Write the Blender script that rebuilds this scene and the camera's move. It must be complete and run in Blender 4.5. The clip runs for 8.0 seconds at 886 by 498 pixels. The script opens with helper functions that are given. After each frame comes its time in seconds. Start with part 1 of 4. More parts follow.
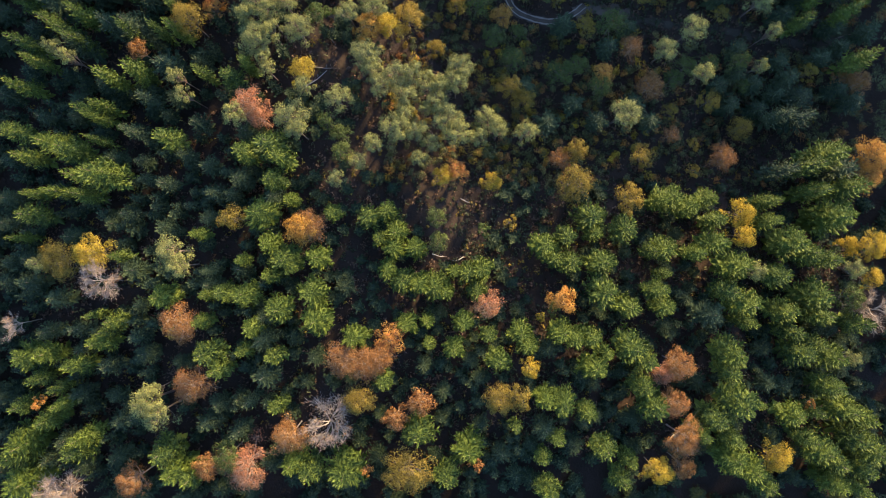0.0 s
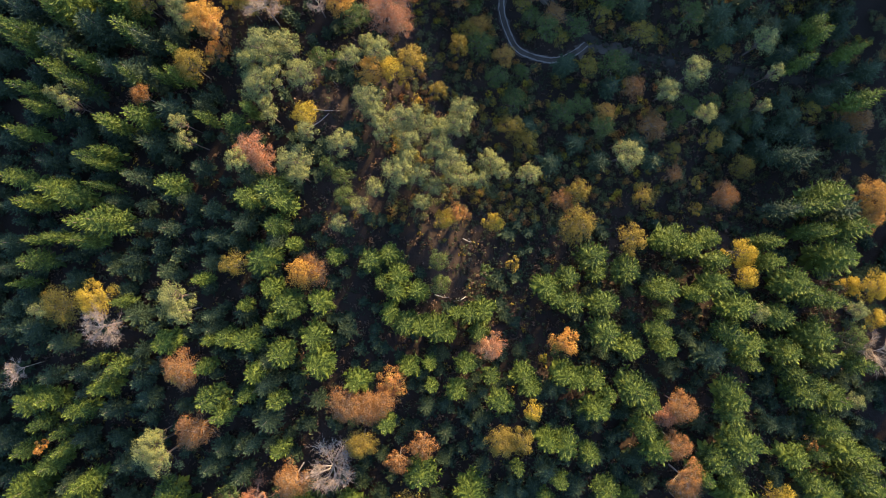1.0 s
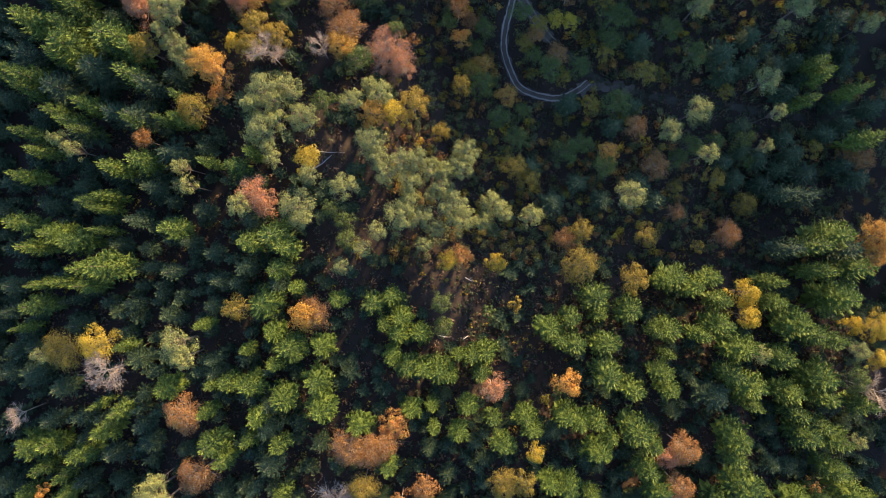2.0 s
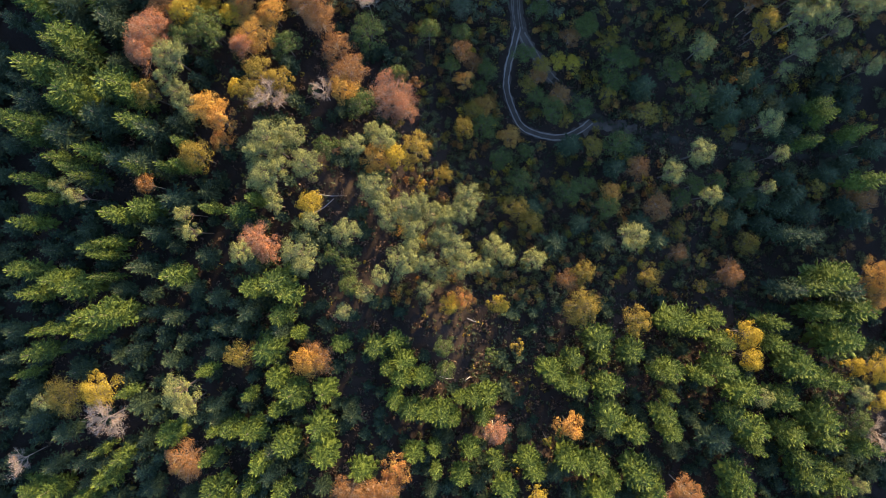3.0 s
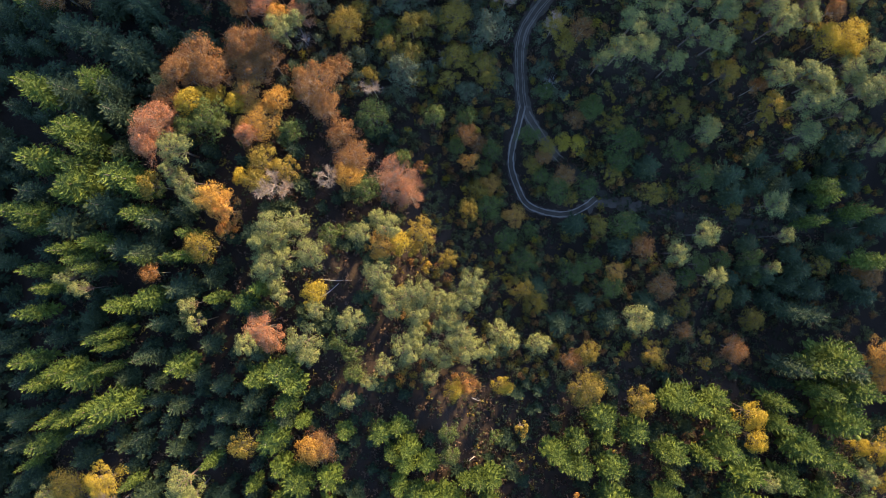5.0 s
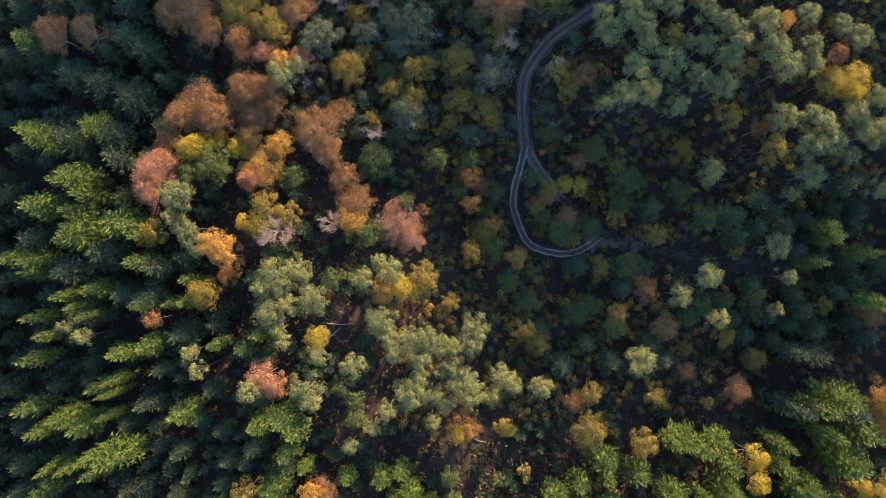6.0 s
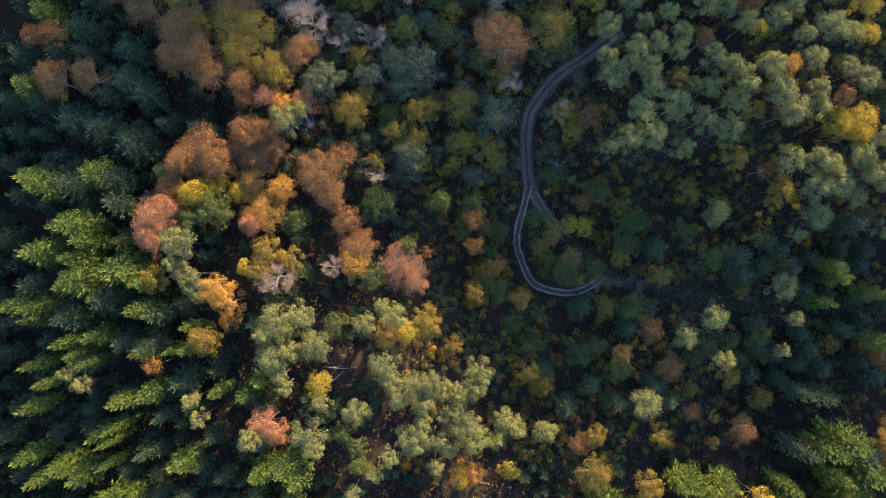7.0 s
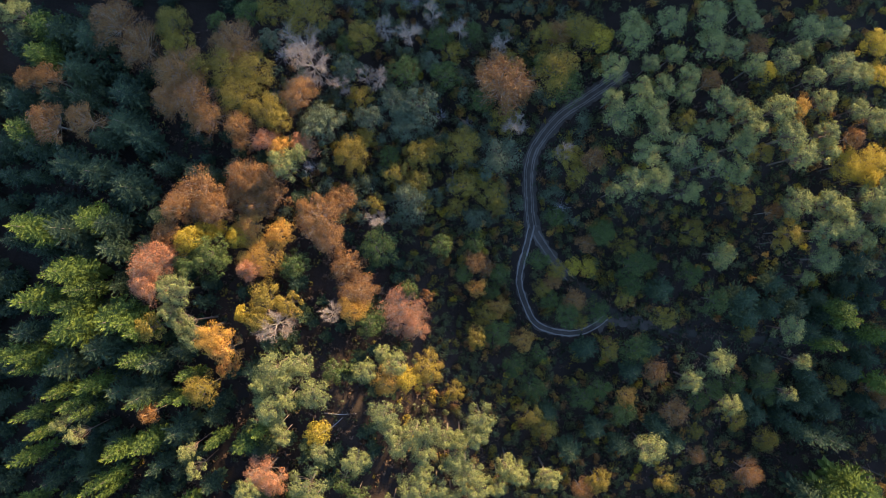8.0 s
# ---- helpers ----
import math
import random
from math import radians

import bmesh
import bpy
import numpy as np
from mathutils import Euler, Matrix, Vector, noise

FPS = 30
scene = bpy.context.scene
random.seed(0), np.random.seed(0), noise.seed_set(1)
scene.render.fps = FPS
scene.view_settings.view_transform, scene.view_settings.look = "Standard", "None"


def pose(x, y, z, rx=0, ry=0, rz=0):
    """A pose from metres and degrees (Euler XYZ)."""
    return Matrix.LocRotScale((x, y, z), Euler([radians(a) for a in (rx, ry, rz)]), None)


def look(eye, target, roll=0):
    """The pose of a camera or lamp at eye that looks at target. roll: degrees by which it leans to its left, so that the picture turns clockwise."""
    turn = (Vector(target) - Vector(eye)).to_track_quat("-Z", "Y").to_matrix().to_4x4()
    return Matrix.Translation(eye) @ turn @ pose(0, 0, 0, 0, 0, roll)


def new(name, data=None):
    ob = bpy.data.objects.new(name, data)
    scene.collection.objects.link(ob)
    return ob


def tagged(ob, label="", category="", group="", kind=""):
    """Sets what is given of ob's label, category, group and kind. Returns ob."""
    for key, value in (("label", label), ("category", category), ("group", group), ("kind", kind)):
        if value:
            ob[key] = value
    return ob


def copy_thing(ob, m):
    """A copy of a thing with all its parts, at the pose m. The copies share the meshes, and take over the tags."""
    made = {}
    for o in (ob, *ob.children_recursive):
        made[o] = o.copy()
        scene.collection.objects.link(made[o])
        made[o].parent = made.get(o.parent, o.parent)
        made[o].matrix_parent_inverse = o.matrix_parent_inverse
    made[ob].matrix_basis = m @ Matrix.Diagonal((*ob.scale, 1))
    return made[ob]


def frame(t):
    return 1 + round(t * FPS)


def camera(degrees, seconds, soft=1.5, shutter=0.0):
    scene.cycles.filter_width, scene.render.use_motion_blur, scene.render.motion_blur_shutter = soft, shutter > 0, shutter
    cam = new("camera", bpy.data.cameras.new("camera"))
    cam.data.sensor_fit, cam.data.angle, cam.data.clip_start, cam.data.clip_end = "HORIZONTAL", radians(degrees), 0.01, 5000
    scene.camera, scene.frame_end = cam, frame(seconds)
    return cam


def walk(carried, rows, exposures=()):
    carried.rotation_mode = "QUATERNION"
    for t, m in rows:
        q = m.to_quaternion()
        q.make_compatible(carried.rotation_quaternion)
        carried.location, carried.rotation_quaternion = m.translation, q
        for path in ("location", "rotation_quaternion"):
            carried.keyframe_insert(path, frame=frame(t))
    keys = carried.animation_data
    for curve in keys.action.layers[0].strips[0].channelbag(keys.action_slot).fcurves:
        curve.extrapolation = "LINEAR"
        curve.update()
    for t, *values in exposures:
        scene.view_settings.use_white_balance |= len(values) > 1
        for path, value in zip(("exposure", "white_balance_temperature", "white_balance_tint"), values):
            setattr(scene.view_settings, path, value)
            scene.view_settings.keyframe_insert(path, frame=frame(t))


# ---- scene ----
cam = camera(73.0, 8.0, soft=0.95)
METRES, EYE = 85.0, 160.0
ROWS = [
    (0.0, 0, 0, 0.0000, 0.000, 0.000, 0.000),
    (0.5, -0.0036, 0.0595, -0.0007, 0.029, 0.000, 0.000),
    (1.0, -0.007, 0.1247, -0.0015, 0.044, -0.010, 0.000),
    (1.5, -0.0106, 0.1842, -0.0018, 0.081, -0.020, -0.007),
    (3.0, -0.0227, 0.374, -0.0037, 0.139, -0.100, -0.037),
    (3.5, -0.0261, 0.4341, -0.0042, 0.161, -0.120, -0.029),
    (4.0, -0.0303, 0.4986, -0.0046, 0.198, -0.140, -0.044),
    (4.5, -0.0339, 0.5586, -0.0053, 0.213, -0.150, -0.037),
    (6.0, -0.0451, 0.7478, -0.0056, 0.293, -0.210, -0.044),
    (6.5, -0.0495, 0.807, -0.0090, 0.337, -0.200, -0.037),
    (7.0, -0.0542, 0.8707, -0.0210, 0.388, -0.190, -0.007),
    (7.5, -0.0575, 0.9303, -0.0356, 0.418, -0.190, 0.000),
    (8.0, -0.0595, 0.9956, -0.0512, 0.425, -0.250, -0.029),
]
walk(cam, [(t, pose(METRES * x, METRES * y, EYE + METRES * z, -90, 0, 0) @ pose(0, 0, 0, 90 + pitch, roll, yaw)) for t, x, y, z, pitch, roll, yaw in ROWS], exposures=((0.0, 2.15, 6520, 25), (8.0, 2.15, 6520, 25)))

# world and sun
SUN_TURN, SUN_HIGH = 30.0, 12.0
world = bpy.data.worlds.new("world")
scene.world = world
world.use_nodes = True
sky = world.node_tree.nodes.new("ShaderNodeTexSky")
sky.sky_type, sky.sun_disc = "NISHITA", False
sky.sun_elevation, sky.sun_rotation = radians(SUN_HIGH), radians(SUN_TURN)
sky.ozone_density, sky.dust_density = 4.5, 0.7
back = world.node_tree.nodes["Background"]
back.inputs["Strength"].default_value = 0.142
world.node_tree.links.new(sky.outputs["Color"], back.inputs["Color"])
sun = new("sun", bpy.data.lights.new("sun", "SUN"))
sun.data.energy, sun.data.angle, sun.data.color = 3.8, radians(3.0), (1.0, 0.80, 0.42)
to_sun = Vector((math.sin(radians(SUN_TURN)), math.cos(radians(SUN_TURN)), math.tan(radians(SUN_HIGH))))
sun.matrix_world = look(to_sun * 100, (0, 0, 0))


# materials
def nodes_of(name):
    m = bpy.data.materials.new(name)
    m.use_nodes = True
    t = m.node_tree
    t.nodes.clear()
    return m, t, t.nodes.new, t.links.new


def foliage(name, dark, light, tip, through_light=0.25, gloss=0.15):
    """Leaves or needles: colour varies from tree to tree, in patches, and from leaf to leaf."""
    m, t, add, link = nodes_of(name)
    info, geo, co = add("ShaderNodeObjectInfo"), add("ShaderNodeNewGeometry"), add("ShaderNodeTexCoord")
    patch = add("ShaderNodeTexNoise")
    patch.inputs["Scale"].default_value, patch.inputs["Detail"].default_value = 0.7, 2
    link(co.outputs["Object"], patch.inputs["Vector"])
    by_tree, by_leaf, mottled = add("ShaderNodeMix"), add("ShaderNodeMix"), add("ShaderNodeMix")
    for mix in (by_tree, by_leaf, mottled):
        mix.data_type = "RGBA"
    by_tree.inputs[6].default_value, by_tree.inputs[7].default_value = (*dark, 1), (*light, 1)
    link(info.outputs["Random"], by_tree.inputs[0])
    part_of = add("ShaderNodeMath")
    part_of.operation, part_of.use_clamp = "MULTIPLY_ADD", True
    part_of.inputs[1].default_value, part_of.inputs[2].default_value = 2.6, -1.0
    link(patch.outputs["Fac"], part_of.inputs[0])
    link(part_of.outputs[0], mottled.inputs[0])
    link(by_tree.outputs[2], mottled.inputs[6])
    mottled.inputs[7].default_value = (*light, 1)
    power = add("ShaderNodeMath")
    power.operation = "POWER"
    power.inputs[1].default_value = 2.5
    link(geo.outputs["Random Per Island"], power.inputs[0])
    link(power.outputs[0], by_leaf.inputs[0])
    link(mottled.outputs[2], by_leaf.inputs[6])
    by_leaf.inputs[7].default_value = (*tip, 1)
    skin, glow, both, out = add("ShaderNodeBsdfPrincipled"), add("ShaderNodeBsdfTranslucent"), add("ShaderNodeMixShader"), add("ShaderNodeOutputMaterial")
    skin.inputs["Roughness"].default_value = 0.6
    skin.inputs["Specular IOR Level"].default_value = gloss
    both.inputs[0].default_value = through_light
    link(by_leaf.outputs[2], skin.inputs["Base Color"])
    link(by_leaf.outputs[2], glow.inputs["Color"])
    link(skin.outputs[0], both.inputs[1])
    link(glow.outputs[0], both.inputs[2])
    link(both.outputs[0], out.inputs["Surface"])
    return m


def rough(name, a, b, scale, bump=0.3, fine=6.0, roughness=0.9):
    """Bark, earth and gravel: two colours in noise of two sizes, with relief."""
    m, t, add, link = nodes_of(name)
    co, wide, small, ramp = add("ShaderNodeTexCoord"), add("ShaderNodeTexNoise"), add("ShaderNodeTexNoise"), add("ShaderNodeMix")
    wide.inputs["Scale"].default_value, wide.inputs["Detail"].default_value = scale, 3
    small.inputs["Scale"].default_value, small.inputs["Detail"].default_value = scale * fine, 4
    total = add("ShaderNodeMath")
    total.operation = "MULTIPLY_ADD"
    total.inputs[1].default_value = 0.6
    for n in (wide, small):
        link(co.outputs["Object"], n.inputs["Vector"])
    link(small.outputs["Fac"], total.inputs[0])
    less = add("ShaderNodeMath")
    less.operation = "MULTIPLY_ADD"
    less.inputs[1].default_value, less.inputs[2].default_value = 1.4, -0.5
    link(wide.outputs["Fac"], less.inputs[0])
    link(less.outputs[0], total.inputs[2])
    ramp.data_type = "RGBA"
    ramp.inputs[6].default_value, ramp.inputs[7].default_value = (*a, 1), (*b, 1)
    link(total.outputs[0], ramp.inputs[0])
    skin, relief, out = add("ShaderNodeBsdfPrincipled"), add("ShaderNodeBump"), add("ShaderNodeOutputMaterial")
    skin.inputs["Roughness"].default_value = roughness
    skin.inputs["Specular IOR Level"].default_value = 0.2
    relief.inputs["Strength"].default_value, relief.inputs["Distance"].default_value = bump, 0.2
    link(small.outputs["Fac"], relief.inputs["Height"])
    link(relief.outputs[0], skin.inputs["Normal"])
    link(ramp.outputs[2], skin.inputs["Base Color"])
    link(skin.outputs[0], out.inputs["Surface"])
    return m


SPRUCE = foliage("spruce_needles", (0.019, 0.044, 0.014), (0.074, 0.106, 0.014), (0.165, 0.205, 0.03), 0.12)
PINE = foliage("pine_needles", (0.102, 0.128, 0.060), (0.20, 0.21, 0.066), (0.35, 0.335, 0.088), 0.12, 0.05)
# spruce needles again, darkened to stand for shade below the lit crowns
SHADED_SPRUCE = foliage("shaded_spruce_needles", (0.019, 0.038, 0.02), (0.041, 0.064, 0.027), (0.08, 0.104, 0.038), 0.1)
WILLOW = foliage("grey_green_leaves", (0.072, 0.10, 0.05), (0.12, 0.145, 0.072), (0.17, 0.185, 0.10), 0.3)
THICKET = foliage("thicket_leaves", (0.075, 0.105, 0.045), (0.16, 0.17, 0.065), (0.24, 0.22, 0.075), 0.3)
GREEN = foliage("green_leaves", (0.045, 0.09, 0.025), (0.11, 0.145, 0.035), (0.17, 0.19, 0.05), 0.35)
GOLD = foliage("golden_leaves", (0.35, 0.24, 0.028), (0.49, 0.35, 0.034), (0.60, 0.45, 0.055), 0.35)
ORANGE = foliage("orange_leaves", (0.45, 0.15, 0.055), (0.55, 0.29, 0.045), (0.62, 0.40, 0.09), 0.35)
RUSSET = foliage("russet_leaves", (0.39, 0.135, 0.055), (0.48, 0.20, 0.085), (0.54, 0.28, 0.13), 0.3)
COPPER = foliage("copper_leaves", (0.19, 0.084, 0.03), (0.32, 0.148, 0.045), (0.43, 0.22, 0.065), 0.3)
OLIVE = foliage("olive_leaves", (0.17, 0.14, 0.026), (0.31, 0.215, 0.035), (0.39, 0.28, 0.05), 0.35)
BARK = rough("bark", (0.10, 0.075, 0.055), (0.20, 0.16, 0.12), 1.5)
RED_BARK = rough("pine_bark", (0.11, 0.078, 0.055), (0.21, 0.15, 0.105), 1.5)
PALE_BARK = rough("pale_bark", (0.34, 0.29, 0.24), (0.52, 0.46, 0.39), 1.5)
TWIG_BARK = rough("twig_bark", (0.27, 0.20, 0.135), (0.43, 0.335, 0.235), 1.5)
LITTER = rough("forest_floor", (0.024, 0.018, 0.011), (0.058, 0.036, 0.023), 0.12, 0.6, 14)
FERN = foliage("low_fern", (0.045, 0.06, 0.027), (0.08, 0.09, 0.038), (0.10, 0.10, 0.045), 0.2)
BRACKEN = foliage("dry_bracken", (0.09, 0.058, 0.036), (0.14, 0.085, 0.05), (0.17, 0.105, 0.06), 0.2)
TRACK = rough("gravel_track", (0.175, 0.133, 0.094), (0.27, 0.208, 0.148), 0.4, 0.5, 9)
RUT = rough("pale_wheel_track", (0.24, 0.187, 0.138), (0.38, 0.30, 0.225), 0.4, 0.5, 9)
EARTH = rough("track_earth", (0.068, 0.05, 0.034), (0.13, 0.097, 0.067), 0.4, 0.5, 9)
LANE = rough("overgrown_track", (0.034, 0.03, 0.018), (0.08, 0.062, 0.04), 0.35, 0.5, 9)
MUD = rough("churned_earth", (0.085, 0.063, 0.043), (0.16, 0.12, 0.083), 0.5, 0.6, 7)
GRASS = rough("verge_grass", (0.045, 0.055, 0.025), (0.09, 0.085, 0.04), 0.5, 0.6, 12)


# helpers for meshes
def mesh_of(name, verts, faces, material, smooth=False):
    me = bpy.data.meshes.new(name)
    me.from_pydata([tuple(v) for v in verts], [], faces)
    me.materials.append(material)
    if smooth:
        me.polygons.foreach_set("use_smooth", [True] * len(me.polygons))
    me.update()
    return me


def part(name, me, parent, label=""):
    ob = new(name, me)
    ob.parent = parent
    return tagged(ob, label)


class Build:
    """Gathers vertices and faces of one mesh."""

    def __init__(self):
        self.v, self.f = [], []

    def face(self, *points):
        n = len(self.v)
        self.v += points
        self.f.append(tuple(range(n, n + len(points))))

    def tube(self, path, radii, sides=5):
        n = len(self.v)
        for k, (p, r) in enumerate(zip(path, radii)):
            d = (path[min(k + 1, len(path) - 1)] - path[max(k - 1, 0)]).normalized()
            a = d.orthogonal().normalized()
            b = d.cross(a)
            for j in range(sides):
                w = 2 * math.pi * j / sides
                self.v.append(p + r * (math.cos(w) * a + math.sin(w) * b))
        for k in range(len(path) - 1):
            for j in range(sides):
                i, l = n + k * sides + j, n + k * sides + (j + 1) % sides
                self.f.append((i, l, l + sides, i + sides))
        self.f.append(tuple(n + (len(path) - 1) * sides + j for j in range(sides)))

    def cards(self, rng, centre, radius, count, size, flat=0.8, slim=1.0, low=-0.3):
        """Small leaves on the outside of a clump."""
        for _ in range(count):
            z = rng.uniform(low, 1)
            a = rng.uniform(0, 6.2832)
            q = math.sqrt(1 - z * z)
            d = Vector((q * math.cos(a), q * math.sin(a), z))
            p = centre + Vector((d.x, d.y, d.z * flat)) * radius * rng.uniform(0.55, 1.1)
            n = (d + Vector((rng.uniform(-1, 1), rng.uniform(-1, 1), rng.uniform(-0.7, 1))) * 0.75).normalized()
            u = n.orthogonal().normalized()
            u = Matrix.Rotation(rng.uniform(0, 6.28), 3, n) @ u
            w = n.cross(u)
            s = size * rng.uniform(0.6, 1.3)
            self.face(p - u * s, p + u * s - w * s * slim * 0.3, p + w * s * slim * 1.1)

    def twigs(self, rng, foot, centre, radius, count, wide=0.03):
        """Fine twigs that fan out from a limb to the outside of a clump."""
        for _ in range(count):
            e = centre + Vector((rng.gauss(0, 0.6), rng.gauss(0, 0.6), rng.uniform(-0.3, 0.9))) * radius
            p = foot.lerp(centre, rng.uniform(0.3, 1.0))
            m = p.lerp(e, 0.5) + Vector((rng.uniform(-1, 1), rng.uniform(-1, 1), 0.6)) * 0.08 * radius
            w = Vector((p.y - e.y, e.x - p.x, 0)).normalized() * wide
            self.face(p - w, m - w * 0.7, e, m + w * 0.7)

    def mesh(self, name, material, smooth=False):
        return mesh_of(name, self.v, self.f, material, smooth)


# ground
RIDGE_GROUND = [
    (-30, 45, 10.5), (-6, 9, 3.8), (14, 10, -3), (20, 7.5, -6), (-80, -7, 10), (-62, -10, 11),
    (-48, -10, 9), (-30, -18, 7), (-75, 100, 9), (-86, 113, 10), (-48, 122, 9), (-45, 86, 6),
    (-66, 75, 10), (-12, 40, 5), (-7, -46, 0), (26, -37, 2), (-22, 60, 4), (-14, 119, 3),
    (-23, 120, 3), (0, 111, 2), (-130, 40, 9), (-86, -40, 7), (-35, 15, 8),
]
VALLEY_GROUND = [
    (10, 69, -6.5), (20, 65, -6), (44, 69, -6.4), (19.4, 89.5, -2), (30, 122, 4), (110, 58, -14.7),
    (88, 31, -18), (42, -11, -4), (57, -20, -4), (93, -15, -8), (77, -38, 0), (46, 5, -8),
    (60, 14, -12), (111, 24, -14), (87, 90, -3), (64, 84, -7), (46, 36, -9), (60, 55, -9),
    (103, 68, -12), (31, 48, -9), (74, 119, 7), (40, 115, 8), (8, 45, -4), (60, 150, 10),
    (130, -40, -8), (21, 30, -7), (140, 100, -2),
]
_at = np.array(RIDGE_GROUND + VALLEY_GROUND, float)


# an unseen long ridge north-east of the woods, added to cast shade on them: places along it, from north-west to
# south-east, and its height there
SHADE_CREST_AT = (-600, -300, -170, -154, -133, -115, -107, -86, -80, -60, -46, -32, -16, 3, 12, 22, 31, 60, 84, 150, 600)
SHADE_CREST_HIGH = (20, 40, 58, 66, 80, 70, 62, 56, 54, 57, 55, 56, 55, 50, 40, 32, 36, 44, 44, 38, 15)


def hill_height(x, y):
    a = radians(SUN_TURN)
    s, p = x * math.sin(a) + y * math.cos(a), x * math.cos(a) - y * math.sin(a)
    # crest of the added ridge, its profile set by which crowns lie in shade
    high = sum(np.interp(p + k, SHADE_CREST_AT, SHADE_CREST_HIGH) for k in (-4, -2, 0, 2, 4)) / 5
    far = np.where(s < 300, (s - 300) / 60, (s - 300) / 250)
    d = np.sqrt(x * x + y * y)
    rolling = 0.00006 * np.maximum(d - 360, 0) ** 2 * (1 + 0.5 * np.sin(x * 0.006 + 1) + 0.4 * np.sin(y * 0.008))
    return high * np.exp(-0.5 * far * far) + np.minimum(rolling, 120 + 0 * d)


def ground_height(x, y):
    x, y = np.asarray(x, float), np.asarray(y, float)
    d2 = (x[..., None] - _at[:, 0]) ** 2 + (y[..., None] - _at[:, 1]) ** 2
    w = 1 / (d2 + 60) ** 1.8
    z = (w * _at[:, 2]).sum(-1) / w.sum(-1)
    z = z + 0.35 * np.sin(x * 0.31 + 1.3 * np.sin(y * 0.17)) * np.sin(y * 0.27 + 0.7)
    return z + hill_height(x, y)


def make_ground():
    def lines(a, b, step):
        inner = np.arange(a, b + 0.1, step)
        outer = step * np.cumsum(1.16 ** np.arange(1, 34))
        return np.concatenate([a - outer[::-1], inner, b + outer])

    xs, ys = lines(-125, 150, 2.5), lines(-90, 190, 2.5)
    gx, gy = np.meshgrid(xs, ys)
    gz = ground_height(gx, gy)
    n = len(xs)
    faces = [(j * n + i, j * n + i + 1, j * n + n + i + 1, j * n + n + i) for j in range(len(ys) - 1) for i in range(n - 1)]
    ob = new("ground", mesh_of("ground", np.stack([gx.ravel(), gy.ravel(), gz.ravel()], 1).tolist(), faces, LITTER, True))
    tagged(ob, "dark brown forest floor of leaf litter and moss", "ground", kind="structure")


make_ground()


# trees
def spruce_crown(rng, h, r, tiers=14, fingers=5, dense=1.0, low=0.42, broad=1.0):
    """Tiers of separate arching boughs, each a comb of hanging fingers; full in the middle, rounded to the tip."""
    b, up = Build(), Vector((0, 0, 1))
    for k in range(tiers):
        u = (k + rng.uniform(-0.25, 0.25)) / tiers
        reach = r * (max(0.0, 1 - u) ** 0.58 + 0.04)
        count = max(4, int((4.5 + 5.5 * (1 - u) ** 0.5) * dense))
        turn = rng.uniform(0, 6.28)
        for j in range(count):
            a = turn + 6.2832 * (j + rng.uniform(-0.4, 0.4)) / count
            z = h * (low + (0.98 - low) * u) + rng.uniform(-0.03, 0.03) * h
            d, side = Vector((math.cos(a), math.sin(a), 0)), Vector((-math.sin(a), math.cos(a), 0))
            l = reach * rng.uniform(0.6, 1.22)
            rise = 0.55 * (u - 0.3)

            def spine(s):
                return Vector((0, 0, z)) + d * l * s + up * l * (rise * s - 0.34 * math.sin(s * 2.6) + 0.3 * s * s)

            w = (0.1 * l + 0.05) * broad
            b.face(spine(0.1), spine(0.5) - side * w, spine(0.8), spine(0.5) + side * w)
            b.face(spine(0.74), spine(0.9) - side * w * 0.8, spine(1.08) + up * 0.05 * l, spine(0.9) + side * w * 0.8)
            for q in range(fingers):
                s = 0.28 + 0.7 * q / (fingers - 1)
                p = spine(s)
                for way in (-1, 1):
                    f = (side * way * rng.uniform(0.7, 1.1) + d * rng.uniform(0.3, 0.9)).normalized() * l * (0.54 - 0.32 * s) * rng.uniform(0.65, 1.25)
                    g = Vector((-f.y, f.x, 0)) * rng.uniform(0.14, 0.22)
                    drop = up * f.length * rng.uniform(-0.75, -0.1)
                    b.face(p + f * 0.1 - g, p + f * 0.62 - g * 0.55 + drop * 0.3, p + f + drop, p + f * 0.45 + g * 0.9)
    for k in range(20):
        a, z = k * 2.4, h * (0.1 + (low - 0.1) * k / 20)
        d, side, l = Vector((math.cos(a), math.sin(a), 0)), Vector((-math.sin(a), math.cos(a), 0)), r * rng.uniform(0.55, 0.9)
        b.face(up * z, d * l * 0.6 + side * l * 0.3 + up * (z - 0.2 * l), d * l + up * (z - 0.5 * l), d * l * 0.6 - side * l * 0.3 + up * (z - 0.2 * l))
    for a in (0, 2.1, 4.2):
        d = Vector((math.cos(a), math.sin(a), 0))
        b.face(up * h * 0.93, up * h * 0.955 + d * 0.35, up * h * 1.01)
    return b


def trunk_mesh(rng, h, r, material, limbs=None):
    b = limbs or Build()
    bend = Vector((rng.uniform(-0.02, 0.02), rng.uniform(-0.02, 0.02), 0)) * h
    b.tube([Vector((0, 0, -1.0)), Vector((0, 0, 0.3)), bend * 0.4 + Vector((0, 0, h * 0.4)), bend + Vector((0, 0, h))], [r * 1.35, r, r * 0.72, 0.03], 7)
    return b.mesh("trunk", material, True)


